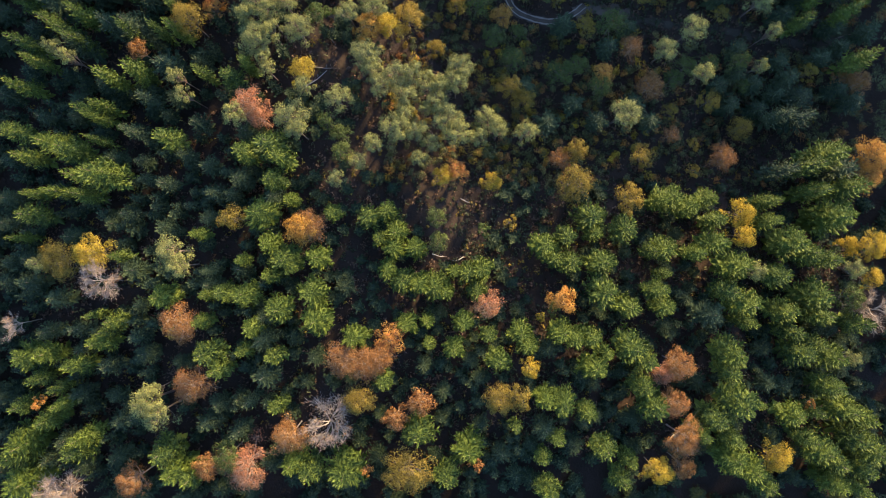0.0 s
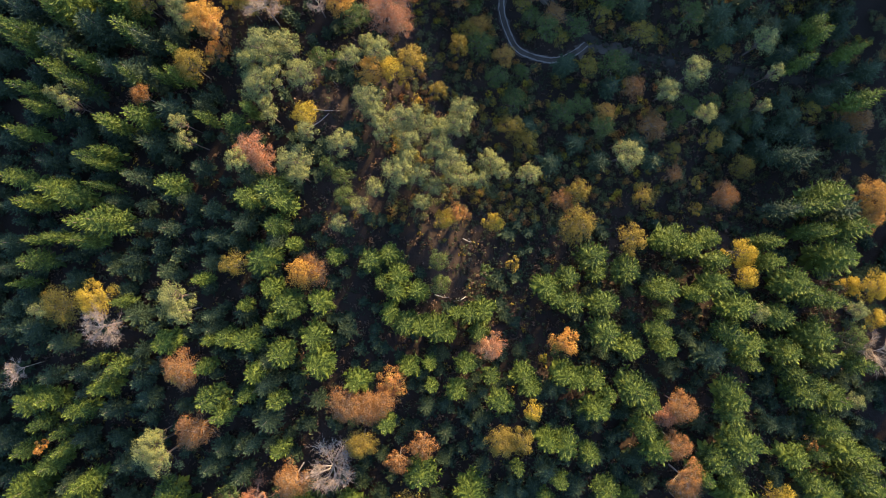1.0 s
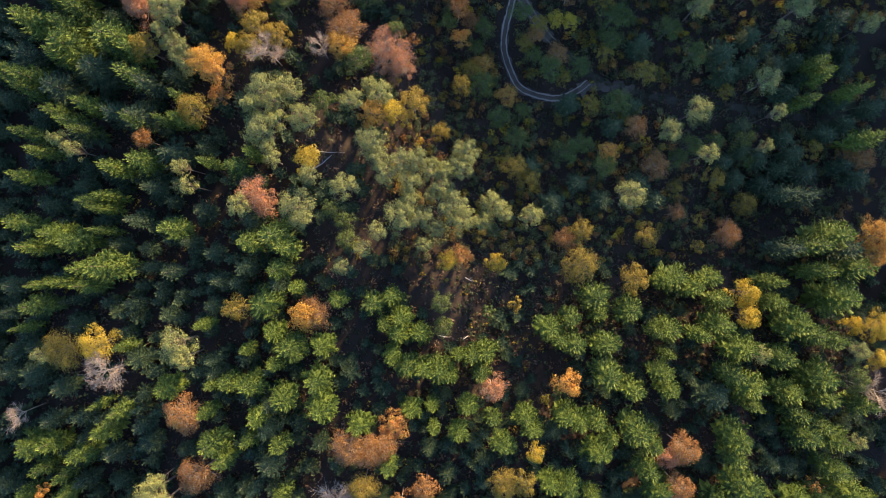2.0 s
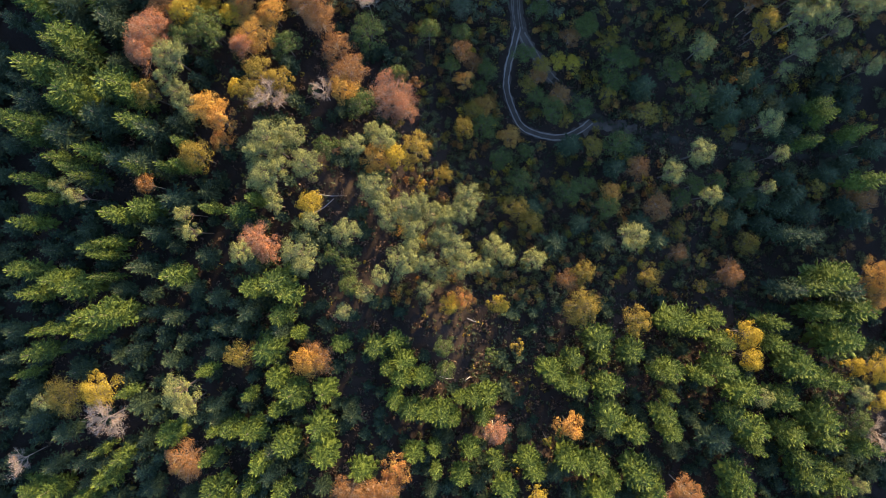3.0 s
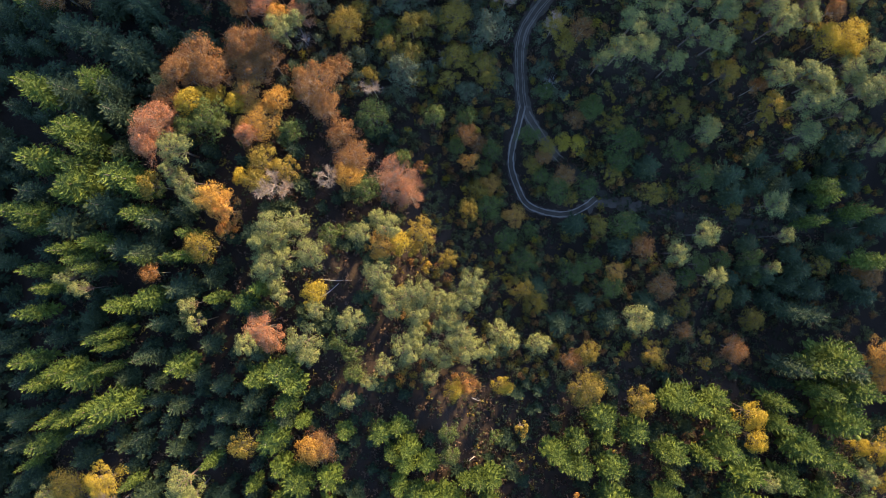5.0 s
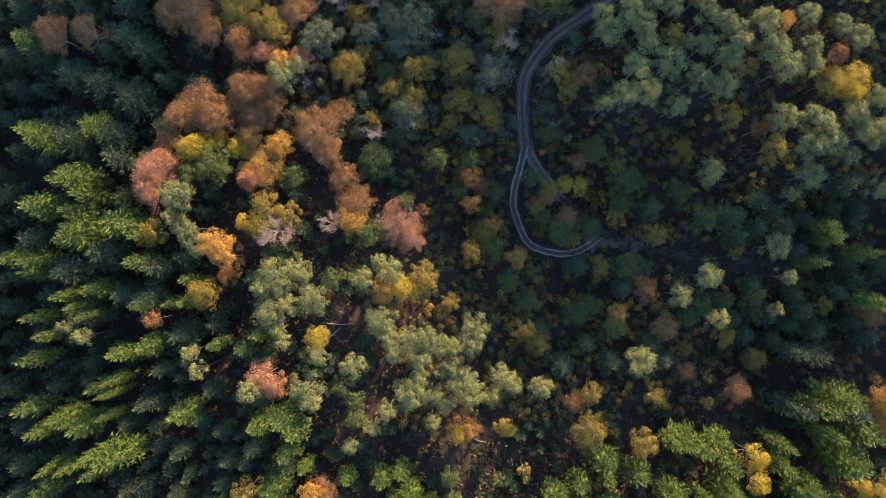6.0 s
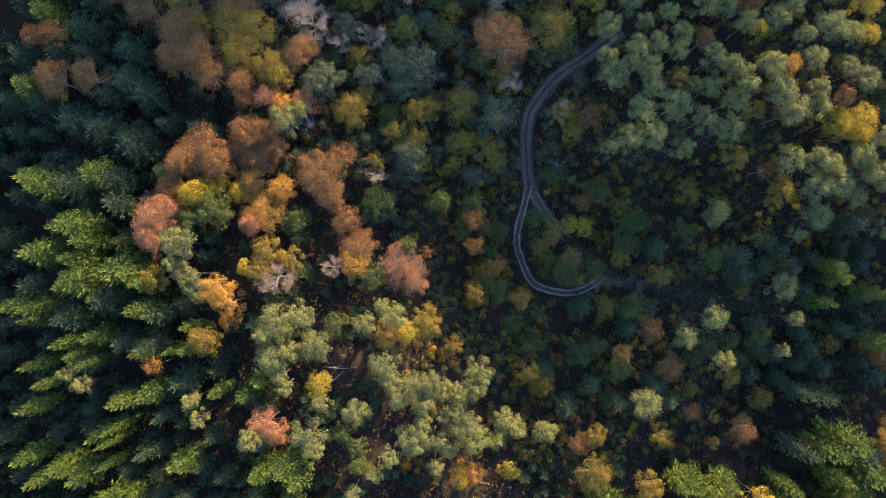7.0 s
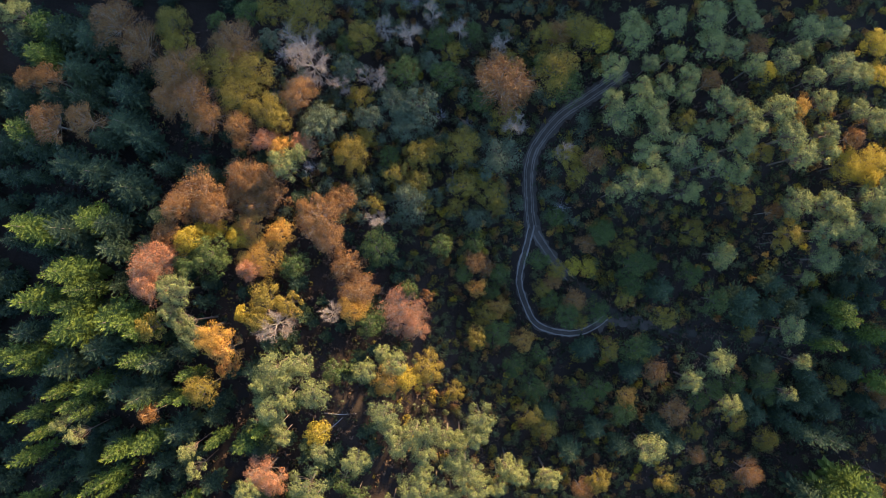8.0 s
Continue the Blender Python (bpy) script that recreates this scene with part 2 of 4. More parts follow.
def make_spruce(seed, name="spruce"):
    rng = random.Random(seed)
    tree = new(name)
    part("trunk", trunk_mesh(rng, 19.5, 0.24, BARK), tree)
    part("crown", (spruce_crown(rng, 20, 2.9) if name == "spruce" else spruce_crown(rng, 20, 2.9, 11, 3)).mesh("crown", SPRUCE if name == "spruce" else SHADED_SPRUCE), tree)
    return tagged(tree, "tall green spruce with drooping tiered branches" if name == "spruce" else "lower spruce standing among taller ones, its green darkened as shade", "tree", "conifers of the wood")


def clump_tree(name, seed, h, r, base, clumps, per, size, leaf, bark, label, category="tree", group="", slim=1.0, dome=0.7, fill=1.0, twiggy=0):
    """A tree with a trunk, limbs and a crown of clumps of leaves."""
    rng = random.Random(seed)
    tree = new(name)
    limbs, crown = Build(), Build()
    for k in range(clumps):
        q = (k + 0.5) / clumps
        a = k * 2.4 + rng.uniform(-0.5, 0.5)
        reach = r * math.sqrt(q) * rng.uniform(0.62, 1.04)
        top = h * (base + (1 - base) * (dome * math.sqrt(max(0.0, 1 - (reach / r) ** 2)) + (1 - dome) * rng.uniform(0, 0.8)))
        size_of = r * rng.uniform(0.17, 0.38)
        c = Vector((reach * math.cos(a), reach * math.sin(a), top - size_of * 0.7))
        foot = Vector((0, 0, h * base * rng.uniform(0.7, 1.0) + (c.z - h * base) * 0.35))
        limbs.tube([foot, foot.lerp(c, 0.5) + Vector((0, 0, -0.04 * h)), c], [0.09 + 0.003 * h, 0.07, 0.025], 3)
        limbs.twigs(rng, foot.lerp(c, 0.6), c, size_of * 0.8, 3, 0.03)
        if twiggy:
            limbs.twigs(rng, foot.lerp(c, 0.5), c, size_of * 0.95, twiggy, 0.02)
        crown.cards(rng, c, size_of, int(per * fill), size, 0.8, slim)
    part("trunk", trunk_mesh(rng, h * 0.86, 0.008 * h + 0.04, bark, limbs), tree)
    part("crown", crown.mesh("crown", leaf), tree)
    return tagged(tree, label, category, group)


def make_bare(seed):
    """A nearly leafless tree: limbs that fork into many fine twigs."""
    rng = random.Random(seed)
    tree = new("bare_tree")
    b, leaf = Build(), Build()

    def grow(p, d, l, r, level):
        e = p + d * l
        m = p.lerp(e, 0.5) + Vector((rng.uniform(-1, 1), rng.uniform(-1, 1), rng.uniform(-0.5, 1))) * l * 0.06
        b.tube([p, m, e] if level < 1 else [p, e], [r, r * 0.8, r * 0.5] if level < 1 else [r, r * 0.45], 4 if level < 1 else 3)
        if level == 2:
            b.twigs(rng, p, e, l * 0.8, 6, 0.02)
            if rng.random() < 0.5:
                leaf.cards(rng, e, 0.4, 3, 0.09)
            return
        for _ in range((6, 5)[level]):
            t = Vector((rng.uniform(-1, 1), rng.uniform(-1, 1), rng.uniform(-0.1, 0.7))) * 0.75
            grow(p.lerp(e, rng.uniform(0.3, 1)), (d + t).normalized(), l * rng.uniform(0.5, 0.72), r * 0.5, level + 1)

    for k in range(9):
        a = k * 2.4
        d = Vector((math.cos(a), math.sin(a), rng.uniform(0.5, 1.5))).normalized()
        grow(Vector((0, 0, rng.uniform(6, 12))), d, rng.uniform(1.9, 2.7), 0.1, 0)
    part("trunk", trunk_mesh(rng, 13.5, 0.15, TWIG_BARK, b), tree, "pale trunk with bare forking limbs")
    part("crown", leaf.mesh("crown", COPPER), tree)
    return tagged(tree, "nearly leafless tree with fine pale tan twigs", "tree", "broadleaf trees")


def leafy(name, seed, leaf, label, fill=1.0, bark=BARK, twiggy=0):
    return clump_tree(name, seed, 16, 3.6, 0.42, 27, 124, 0.142, leaf, bark, label, "tree", "broadleaf trees", 1.0, 0.75, fill, twiggy)


def spreading(name, seed, leaf, label, fill=1.0, bark=BARK, twiggy=0):
    return clump_tree(name, seed, 16, 3.6, 0.42, 40, 158, 0.098, leaf, bark, label, "tree", "broadleaf trees", 1.0, 0.75, fill, twiggy)


def sapling(name, seed, leaf, label, bark=BARK):
    return clump_tree(name, seed, 7, 1.6, 0.35, 11, 62, 0.13, leaf, bark, label, "tree", "young trees", 1.0, 0.6)


KINDS = {
    "spruce": ([make_spruce(k) for k in range(6)], 20.0, 2.65),
    "young_spruce": ([make_spruce(k, "young_spruce") for k in range(10, 14)], 20.0, 2.65),
    "pine": ([clump_tree("pine", 20 + k, 20, 2.7, 0.46, 27, 124, 0.15, PINE, RED_BARK, "tall pine with a rounded grey-green crown and reddish trunk", "tree", "conifers of the wood", 0.5) for k in range(5)], 20.0, 2.15),
    "bare": ([make_bare(80 + k) for k in range(3)], 14.0, 2.9),
}
LEAFY = {
    "green": (GREEN, "broadleaf_tree", "broadleaf tree still in full green leaf"),
    "olive": (OLIVE, "oak", "oak turning from green to olive and yellow"),
    "gold": (GOLD, "birch", "birch in golden yellow autumn leaf"),
    "orange": (ORANGE, "beech", "beech in bright orange autumn leaf"),
    "russet": (RUSSET, "beech", "beech in pinkish russet leaf, twigs showing"),
    "copper": (COPPER, "beech", "beech with thinning brown copper leaves"),
    "willow": (WILLOW, "willow", "willow in soft grey-green leaf"),
}
for n, (key, (leaf, name, label)) in enumerate(LEAFY.items()):
    thin = 0.85 if key == "russet" else 1.0
    KINDS[key] = ([leafy(name, 100 + 10 * n + k, leaf, label, thin, TWIG_BARK if key in ("russet", "copper") else BARK, {"russet": 30, "copper": 8}.get(key, 0)) for k in range(3)], 16.0, 2.9)
    if key in ("olive", "gold", "orange", "russet", "copper"):
        KINDS["wide_" + key] = ([spreading(name, 150 + 10 * n + k, leaf, label, thin, TWIG_BARK if key in ("russet", "copper") else BARK, {"russet": 30, "copper": 14, "orange": 8}.get(key, 0)) for k in range(3)], 16.0, 2.9)
    KINDS["young_" + key] = ([sapling(name, 200 + 10 * n + k, leaf, "young " + label) for k in range(3)], 7.0, 1.35)
spin = random.Random(7)
STANDING = []


def plant(kind, x, y, h, r, lean=None):
    """Sets a tree of a kind on the ground at x, y, with its height and crown radius; lean: how far its top hangs over."""
    if r < 1.9 and kind in LEAFY:
        kind = "young_" + kind
    elif r > 3.3 and "wide_" + kind in KINDS:
        kind = "wide_" + kind
    protos, h0, r0 = KINDS[kind]
    z = float(ground_height(x, y))
    STANDING.append((x, y, r))
    tilt = Euler((spin.gauss(0, 0.015), spin.gauss(0, 0.015), spin.uniform(0, 6.28)))
    if lean:
        tilt = Vector((*lean, h)).to_track_quat("Z", "Y")
    return copy_thing(spin.choice(protos), Matrix.LocRotScale((x, y, z), tilt, (r / r0 * spin.uniform(0.88, 1.12), r / r0 * spin.uniform(0.88, 1.12), h / h0)))


def spruce(x, y, h, r):
    return plant("spruce", x, y, h, r)


def young_spruce(x, y, h, r):
    return plant("young_spruce", x, y, h, r)


def pine(x, y, h, r, *lean):
    return plant("pine", x, y, h, r, lean)


def bare(x, y, h, r):
    return plant("bare", x, y, h, r)


def green(x, y, h, r):
    return plant("green", x, y, h, r)


def olive(x, y, h, r):
    return plant("olive", x, y, h, r)


def gold(x, y, h, r):
    return plant("gold", x, y, h, r)


def orange(x, y, h, r):
    return plant("orange", x, y, h, r)


def russet(x, y, h, r):
    return plant("russet", x, y, h, r)


def copper(x, y, h, r):
    return plant("copper", x, y, h, r)


def willow(x, y, h, r):
    return plant("willow", x, y, h, r)


# forest tracks
def smooth_line(points, step=0.8):
    """A smooth line through the points, sampled evenly."""
    p = [Vector((*q, 0)) for q in points]
    p = [2 * p[0] - p[1], *p, 2 * p[-1] - p[-2]]
    out = []
    for k in range(1, len(p) - 2):
        n = max(2, int((p[k + 1] - p[k]).length / step))
        for j in range(n):
            t = j / n
            out.append(0.5 * (2 * p[k] + (p[k + 1] - p[k - 1]) * t + (2 * p[k - 1] - 5 * p[k] + 4 * p[k + 1] - p[k + 2]) * t * t + (3 * p[k] - p[k - 1] - 3 * p[k + 1] + p[k + 2]) * t**3))
    return out + [p[-2]]


def ribbon(name, line, profile, material, label, wobble=0.12, category="track"):
    """A strip along a line; the profile gives offsets to the side and heights over the ground."""
    rng = random.Random(name + label)
    verts, faces, m = [], [], len(profile)
    for k, p in enumerate(line):
        d = (line[min(k + 1, len(line) - 1)] - line[max(k - 1, 0)]).normalized()
        side = Vector((-d.y, d.x, 0))
        for j, (off, up) in enumerate(profile):
            edge = wobble * (1.8 if j in (0, m - 1) else 1)
            q = p + side * (off + rng.uniform(-edge, edge))
            verts.append((q.x, q.y, float(ground_height(q.x, q.y)) + up))
        if k:
            for j in range(m - 1):
                a = (k - 1) * m + j
                faces.append((a, a + m, a + m + 1, a + 1))
    ob = new(name, mesh_of(name, verts, faces, material, True))
    return tagged(ob, label, category, kind="structure")


MAIN = [(40.7, 130.4), (34.0, 125.8), (29.6, 122.8), (25.6, 120.2), (22.4, 117.1), (20.1, 114.2), (18.1, 110.8), (17.2, 107.0), (17.2, 103.6), (17.6, 99.3), (18.0, 95.0), (18.5, 91.5)]
WEST = [(18.3, 92.3), (17.7, 89.3), (16.8, 85.6), (15.7, 81.2), (15.5, 77.0), (16.4, 73.6), (17.8, 69.9), (19.6, 66.5), (22.2, 64.7), (25.7, 63.7), (29.3, 63.2), (33.0, 63.7), (36.6, 65.6), (39.1, 67.6)]
EAST = [(18.6, 92.0), (19.8, 89.5), (21.5, 87.0), (23.8, 83.7), (27.5, 79.3), (32.4, 75.5), (36.4, 72.4), (39.5, 69.7), (42.6, 67.7), (46.4, 66.3), (51.2, 65.1), (59.2, 63.6), (74.9, 62.1), (92.4, 60.2), (100.7, 59.4), (109.8, 59.6), (118.6, 61.4)]
main_line, west_line, east_line = smooth_line(MAIN), smooth_line(WEST), smooth_line(EAST)
BED = [(-1.9, 0.10), (-1.2, 0.16), (0, 0.2), (1.2, 0.16), (1.9, 0.10)]
NARROW = [(-1.0, 0.10), (-0.6, 0.15), (0, 0.18), (0.6, 0.15), (1.0, 0.10)]
ribbon("track_bed_1", main_line, BED, EARTH, "dark damp earth bed of the forest track", 0.22)
ribbon("track_bed_2", west_line, [(-1.1, 0.10), (-0.7, 0.15), (0, 0.19), (0.7, 0.15), (1.1, 0.10)], EARTH, "dark damp earth bed of the side track", 0.22)
ribbon("track_bed_3", east_line, NARROW, LANE, "dark earth bed of the overgrown track", 0.3)
ribbon("track_bed_4", smooth_line([(36.5, 65.2), (40, 66.6), (43.5, 66.6), (47.5, 66.0), (52, 65.2)]), [(-1.7, 0.08), (-0.9, 0.2), (0, 0.23), (0.9, 0.2), (1.6, 0.08)], MUD, "churned brown earth where the two tracks meet", 0.4)
ribbon("track_bed_5", east_line[:20], [(-1.5, 0.12), (-0.8, 0.17), (0, 0.195), (0.8, 0.17), (1.5, 0.12)], MUD, "bare earth bed where the second track turns off", 0.22)
n, WEST_RUTS = 0, west_line[:54]
for line, offs, wide in ((main_line, (-1.15, -0.7, 0.45, 0.95), 0.13), (WEST_RUTS, (-0.72, 0.68), 0.18), (east_line[2:22], (-0.8, 0.8), 0.17), (east_line[128:150], (-0.8, 0.8), 0.12)):
    for off in offs:
        n += 1
        ribbon("wheel_rut_%d" % n, line, [(off - wide, 0.2), (off - wide * 0.4, 0.235), (off + wide * 0.4, 0.235), (off + wide, 0.2)], RUT if line is WEST_RUTS else TRACK, "pale gravelly wheel rut worn into the track", 0.06)
ribbon("grass_verge", east_line[120:], [(-3.5, 0.05), (-1.5, 0.08), (1.5, 0.085), (4.5, 0.05)], GRASS, "dull green grass verge along the track", 0.3, "verge")


# trees

# west ridge wood
spruce(-91.2, 53.1, 19.0, 1.95)
spruce(-87.0, 50.7, 20.2, 2.21)
spruce(-84.9, 48.9, 19.9, 1.39)
spruce(-97.8, 48.1, 19.2, 1.95)
spruce(-95.3, 44.2, 18.8, 1.67)
pine(-89.4, 46.5, 19.8, 1.84)
pine(-86.1, 43.9, 19.9, 1.84)
spruce(-98.7, 38.3, 18.6, 1.95)
spruce(-73.1, 50.9, 20.3, 1.66)
spruce(-66.8, 51.4, 19.2, 1.39)
spruce(-62.7, 51.9, 18.4, 1.68)
olive(-59.4, 53.8, 17.3, 3.63)
orange(-55.2, 57.8, 12.7, 2.02)
spruce(-71.9, 41.6, 20.3, 2.50)
spruce(-77.5, 39.9, 21.5, 2.22)
copper(-72.3, 47.3, 14.1, 2.30)
young_spruce(-65.6, 43.5, 16.4, 3.31)
spruce(-56.7, 41.9, 18.4, 1.69)
pine(-61.8, 40.3, 18.8, 1.73)
pine(-60.2, 36.0, 18.1, 1.73)
spruce(-50.1, 40.6, 16.6, 2.25)
spruce(-46.6, 43.9, 16.0, 1.71)
spruce(-82.7, 32.2, 20.0, 2.22)
spruce(-79.9, 33.7, 19.3, 1.67)
spruce(-80.5, 30.4, 20.3, 1.39)
young_spruce(-70.1, 35.6, 17.2, 2.20)
young_spruce(-73.3, 27.4, 17.7, 1.91)
spruce(-99.5, 27.2, 19.6, 2.51)
spruce(-91.5, 24.6, 17.7, 3.07)
spruce(-86.9, 23.1, 19.2, 2.78)
spruce(-97.1, 21.5, 17.5, 1.96)
spruce(-80.8, 25.2, 19.4, 1.25)
spruce(-78.5, 17.1, 22.8, 3.26)
spruce(-82.9, 16.6, 21.6, 2.19)
spruce(-76.2, 17.6, 21.2, 1.64)
spruce(-64.4, 25.9, 20.0, 2.51)
spruce(-83.5, 12.3, 19.1, 1.93)
spruce(-90.1, 13.7, 17.8, 1.67)
spruce(-95.0, 13.1, 17.6, 1.40)
pine(-43.8, 49.3, 15.6, 3.48)
pine(-40.7, 51.4, 15.4, 2.15)
pine(-34.5, 52.1, 12.6, 3.26)
pine(-42.3, 45.2, 13.6, 1.62)
pine(-41.7, 42.6, 13.4, 1.90)
gold(-34.1, 43.0, 9.3, 2.90)
pine(-33.3, 38.9, 11.4, 2.18)
russet(-45.4, 34.2, 15.6, 3.97)
russet(-43.7, 31.3, 13.2, 2.29)
pine(-48.2, 31.5, 18.0, 2.67)
pine(-35.6, 31.2, 14.6, 3.51)
pine(-34.2, 27.8, 15.5, 2.15)
pine(-25.4, 36.4, 11.4, 3.02)
green(-28.1, 31.1, 11.8, 2.04)
green(-24.8, 27.8, 12.4, 2.04)
green(-24.8, 23.3, 13.0, 2.04)
spruce(-46.7, 22.9, 18.1, 2.81)
spruce(-40.7, 24.1, 19.3, 3.64)
spruce(-38.1, 21.5, 18.6, 2.52)
spruce(-40.3, 16.4, 17.7, 2.25)
young_spruce(-48.2, 16.7, 14.0, 2.50)
pine(-25.5, 17.0, 11.7, 1.93)
olive(-49.5, 7.3, 15.7, 2.82)
spruce(-43.1, 8.6, 16.8, 3.68)
spruce(-36.7, 12.2, 13.3, 1.73)
orange(-34.4, 5.3, 10.4, 3.22)
copper(-32.5, 5.6, 9.9, 3.81)
spruce(-41.7, 1.5, 14.4, 2.29)
spruce(-37.9, -2.5, 12.7, 3.46)
spruce(-30.2, -1.9, 13.4, 2.91)
spruce(-27.0, 9.0, 11.4, 2.05)
pine(-62.7, -0.5, 15.8, 3.17)
pine(-60.8, -3.8, 15.7, 2.38)
spruce(-57.3, 3.4, 15.1, 1.69)
young_spruce(-55.5, -5.2, 12.7, 1.95)
spruce(-52.2, -10.3, 14.9, 2.54)
spruce(-55.6, -11.0, 13.8, 1.70)
spruce(-47.2, -11.0, 14.4, 3.12)
spruce(-48.1, -2.5, 13.5, 1.43)
spruce(-41.7, -6.5, 12.5, 1.72)
spruce(-65.4, -10.9, 14.9, 2.80)
spruce(-31.7, -10.5, 15.1, 3.16)
gold(-81.7, -0.9, 14.3, 3.65)
olive(-90.1, -2.5, 13.7, 4.23)
pine(-94.0, -3.5, 15.0, 2.13)
bare(-80.2, -7.4, 13.9, 4.78)
spruce(-76.1, -1.8, 14.9, 1.41)
spruce(-95.4, 7.9, 17.5, 2.51)
spruce(-99.9, 2.7, 14.5, 1.41)
spruce(-18.3, 7.7, 13.0, 2.95)
spruce(-13.6, 9.1, 12.9, 2.38)
spruce(-11.6, 4.3, 13.2, 2.68)
spruce(-15.7, 2.6, 12.1, 1.79)
spruce(-12.3, 0.6, 12.7, 2.38)
spruce(-13.7, -5.1, 12.6, 2.39)
spruce(-9.9, -7.9, 12.2, 3.01)
pine(-43.4, 58.5, 17.3, 3.47)
pine(-38.0, 59.4, 16.3, 2.97)
pine(-45.4, 55.3, 17.5, 2.13)
pine(-41.0, 55.3, 16.5, 2.41)
green(-30.7, 57.1, 13.0, 2.34)
green(-27.6, 58.0, 12.0, 1.77)
pine(-22.7, 57.2, 14.8, 2.22)
pine(-16.0, 58.6, 15.0, 2.78)
pine(-19.2, 61.0, 13.3, 1.95)
orange(-18.3, 54.5, 12.5, 3.24)
gold(-13.3, 54.6, 12.7, 2.96)
olive(-8.5, 57.4, 14.2, 2.97)
pine(-18.6, 47.0, 12.9, 3.32)
pine(-17.2, 43.7, 13.9, 2.21)
pine(-15.2, 39.6, 14.1, 2.49)
pine(-11.2, 42.3, 13.6, 2.78)
pine(-9.1, 37.6, 13.0, 2.79)
pine(-9.1, 33.2, 13.9, 2.23)
pine(-11.1, 29.4, 14.6, 3.61)
pine(-16.5, 25.4, 15.4, 2.21)
pine(-20.6, 21.3, 13.1, 1.94)
spruce(-101.0, 61.5, 20.8, 2.76)
spruce(-97.1, 61.2, 20.0, 2.76)
spruce(-98.3, 57.9, 19.2, 1.94)
young_spruce(-91.0, 58.9, 18.0, 3.55)
spruce(-72.6, 61.0, 21.7, 2.45)
young_spruce(-70.0, 59.7, 18.5, 2.69)
spruce(-83.8, 54.9, 19.6, 2.21)
young_spruce(-82.3, 62.8, 17.2, 3.27)
spruce(-62.7, 56.5, 17.7, 1.67)
young_spruce(-78.0, 53.1, 16.6, 2.73)
young_spruce(-72.5, 52.5, 18.9, 2.99)
young_spruce(-86.0, 48.5, 18.0, 2.74)
pine(-101.3, 138.5, 16.3, 3.19)
spruce(-96.7, 136.5, 15.8, 3.09)
young_spruce(-93.9, 135.6, 13.6, 3.89)
young_spruce(-86.8, 134.3, 13.1, 3.90)
young_spruce(-102.0, 134.1, 13.4, 3.33)
spruce(-96.3, 129.4, 16.8, 3.36)
young_spruce(-89.5, 126.3, 13.2, 3.88)
copper(-99.0, 123.8, 15.0, 2.53)
copper(-94.3, 124.3, 15.1, 2.80)
copper(-80.9, 137.6, 13.7, 4.82)
copper(-74.5, 131.9, 14.0, 4.25)
olive(-67.3, 136.8, 13.9, 3.71)
olive(-65.8, 131.8, 13.8, 3.13)
young_spruce(-102.3, 120.3, 14.2, 3.30)
young_spruce(-93.6, 120.4, 14.3, 3.03)
young_spruce(-88.6, 120.5, 13.6, 2.76)
young_spruce(-78.1, 121.3, 12.6, 3.33)
copper(-93.9, 113.8, 15.7, 3.89)
copper(-86.4, 114.4, 15.2, 3.63)
young_spruce(-78.5, 114.2, 13.1, 4.15)
young_spruce(-74.5, 110.8, 14.1, 3.33)
spruce(-99.4, 112.0, 17.7, 3.32)
young_spruce(-98.3, 109.1, 15.3, 2.73)
young_spruce(-90.1, 104.3, 16.0, 4.10)
young_spruce(-84.3, 102.9, 14.6, 4.13)
young_spruce(-77.9, 100.6, 13.6, 4.16)
copper(-65.6, 126.3, 14.5, 4.83)
copper(-63.0, 119.9, 14.4, 5.10)
copper(-67.9, 119.5, 14.4, 3.39)
copper(-59.2, 116.1, 13.5, 3.69)
olive(-61.4, 127.1, 13.6, 2.85)
copper(-53.5, 133.0, 12.8, 4.88)
olive(-54.5, 127.3, 12.7, 4.86)
olive(-49.2, 126.2, 12.2, 4.59)
olive(-51.9, 120.9, 13.3, 4.57)
olive(-45.4, 117.4, 13.4, 3.71)
olive(-42.8, 114.4, 13.7, 2.57)
copper(-52.3, 113.4, 13.8, 3.13)
copper(-51.2, 110.2, 13.1, 2.29)
green(-50.5, 140.7, 11.7, 2.88)
olive(-46.1, 140.9, 11.9, 2.89)
green(-57.4, 137.9, 12.3, 2.01)
bare(-37.8, 133.4, 12.6, 4.94)
bare(-35.6, 128.2, 13.1, 4.08)
willow(-45.3, 134.3, 11.7, 2.60)
copper(-38.7, 121.2, 12.8, 3.74)
russet(-45.9, 110.3, 13.9, 2.56)
orange(-42.8, 108.7, 14.0, 2.57)
russet(-37.4, 110.3, 14.3, 2.60)
pine(-40.9, 105.0, 18.2, 2.95)
pine(-38.3, 106.8, 17.0, 1.89)
copper(-50.4, 102.0, 15.0, 4.57)
copper(-45.3, 102.0, 15.5, 3.71)
willow(-34.1, 114.1, 16.7, 3.45)
spruce(-96.3, 89.6, 22.3, 3.27)
young_spruce(-89.7, 89.7, 17.9, 4.06)
spruce(-83.5, 92.2, 19.4, 3.04)
young_spruce(-81.3, 90.8, 15.9, 3.56)
young_spruce(-76.7, 99.3, 13.7, 4.16)
young_spruce(-79.7, 85.4, 17.2, 3.27)
copper(-60.1, 97.6, 15.7, 5.09)
copper(-64.8, 94.6, 16.6, 3.37)
copper(-57.2, 94.8, 15.6, 3.41)
copper(-67.4, 89.0, 14.8, 2.81)
gold(-62.6, 87.4, 16.1, 3.08)
gold(-59.8, 89.3, 14.0, 2.56)
gold(-56.8, 90.1, 12.6, 2.02)
green(-58.1, 84.0, 16.2, 3.96)
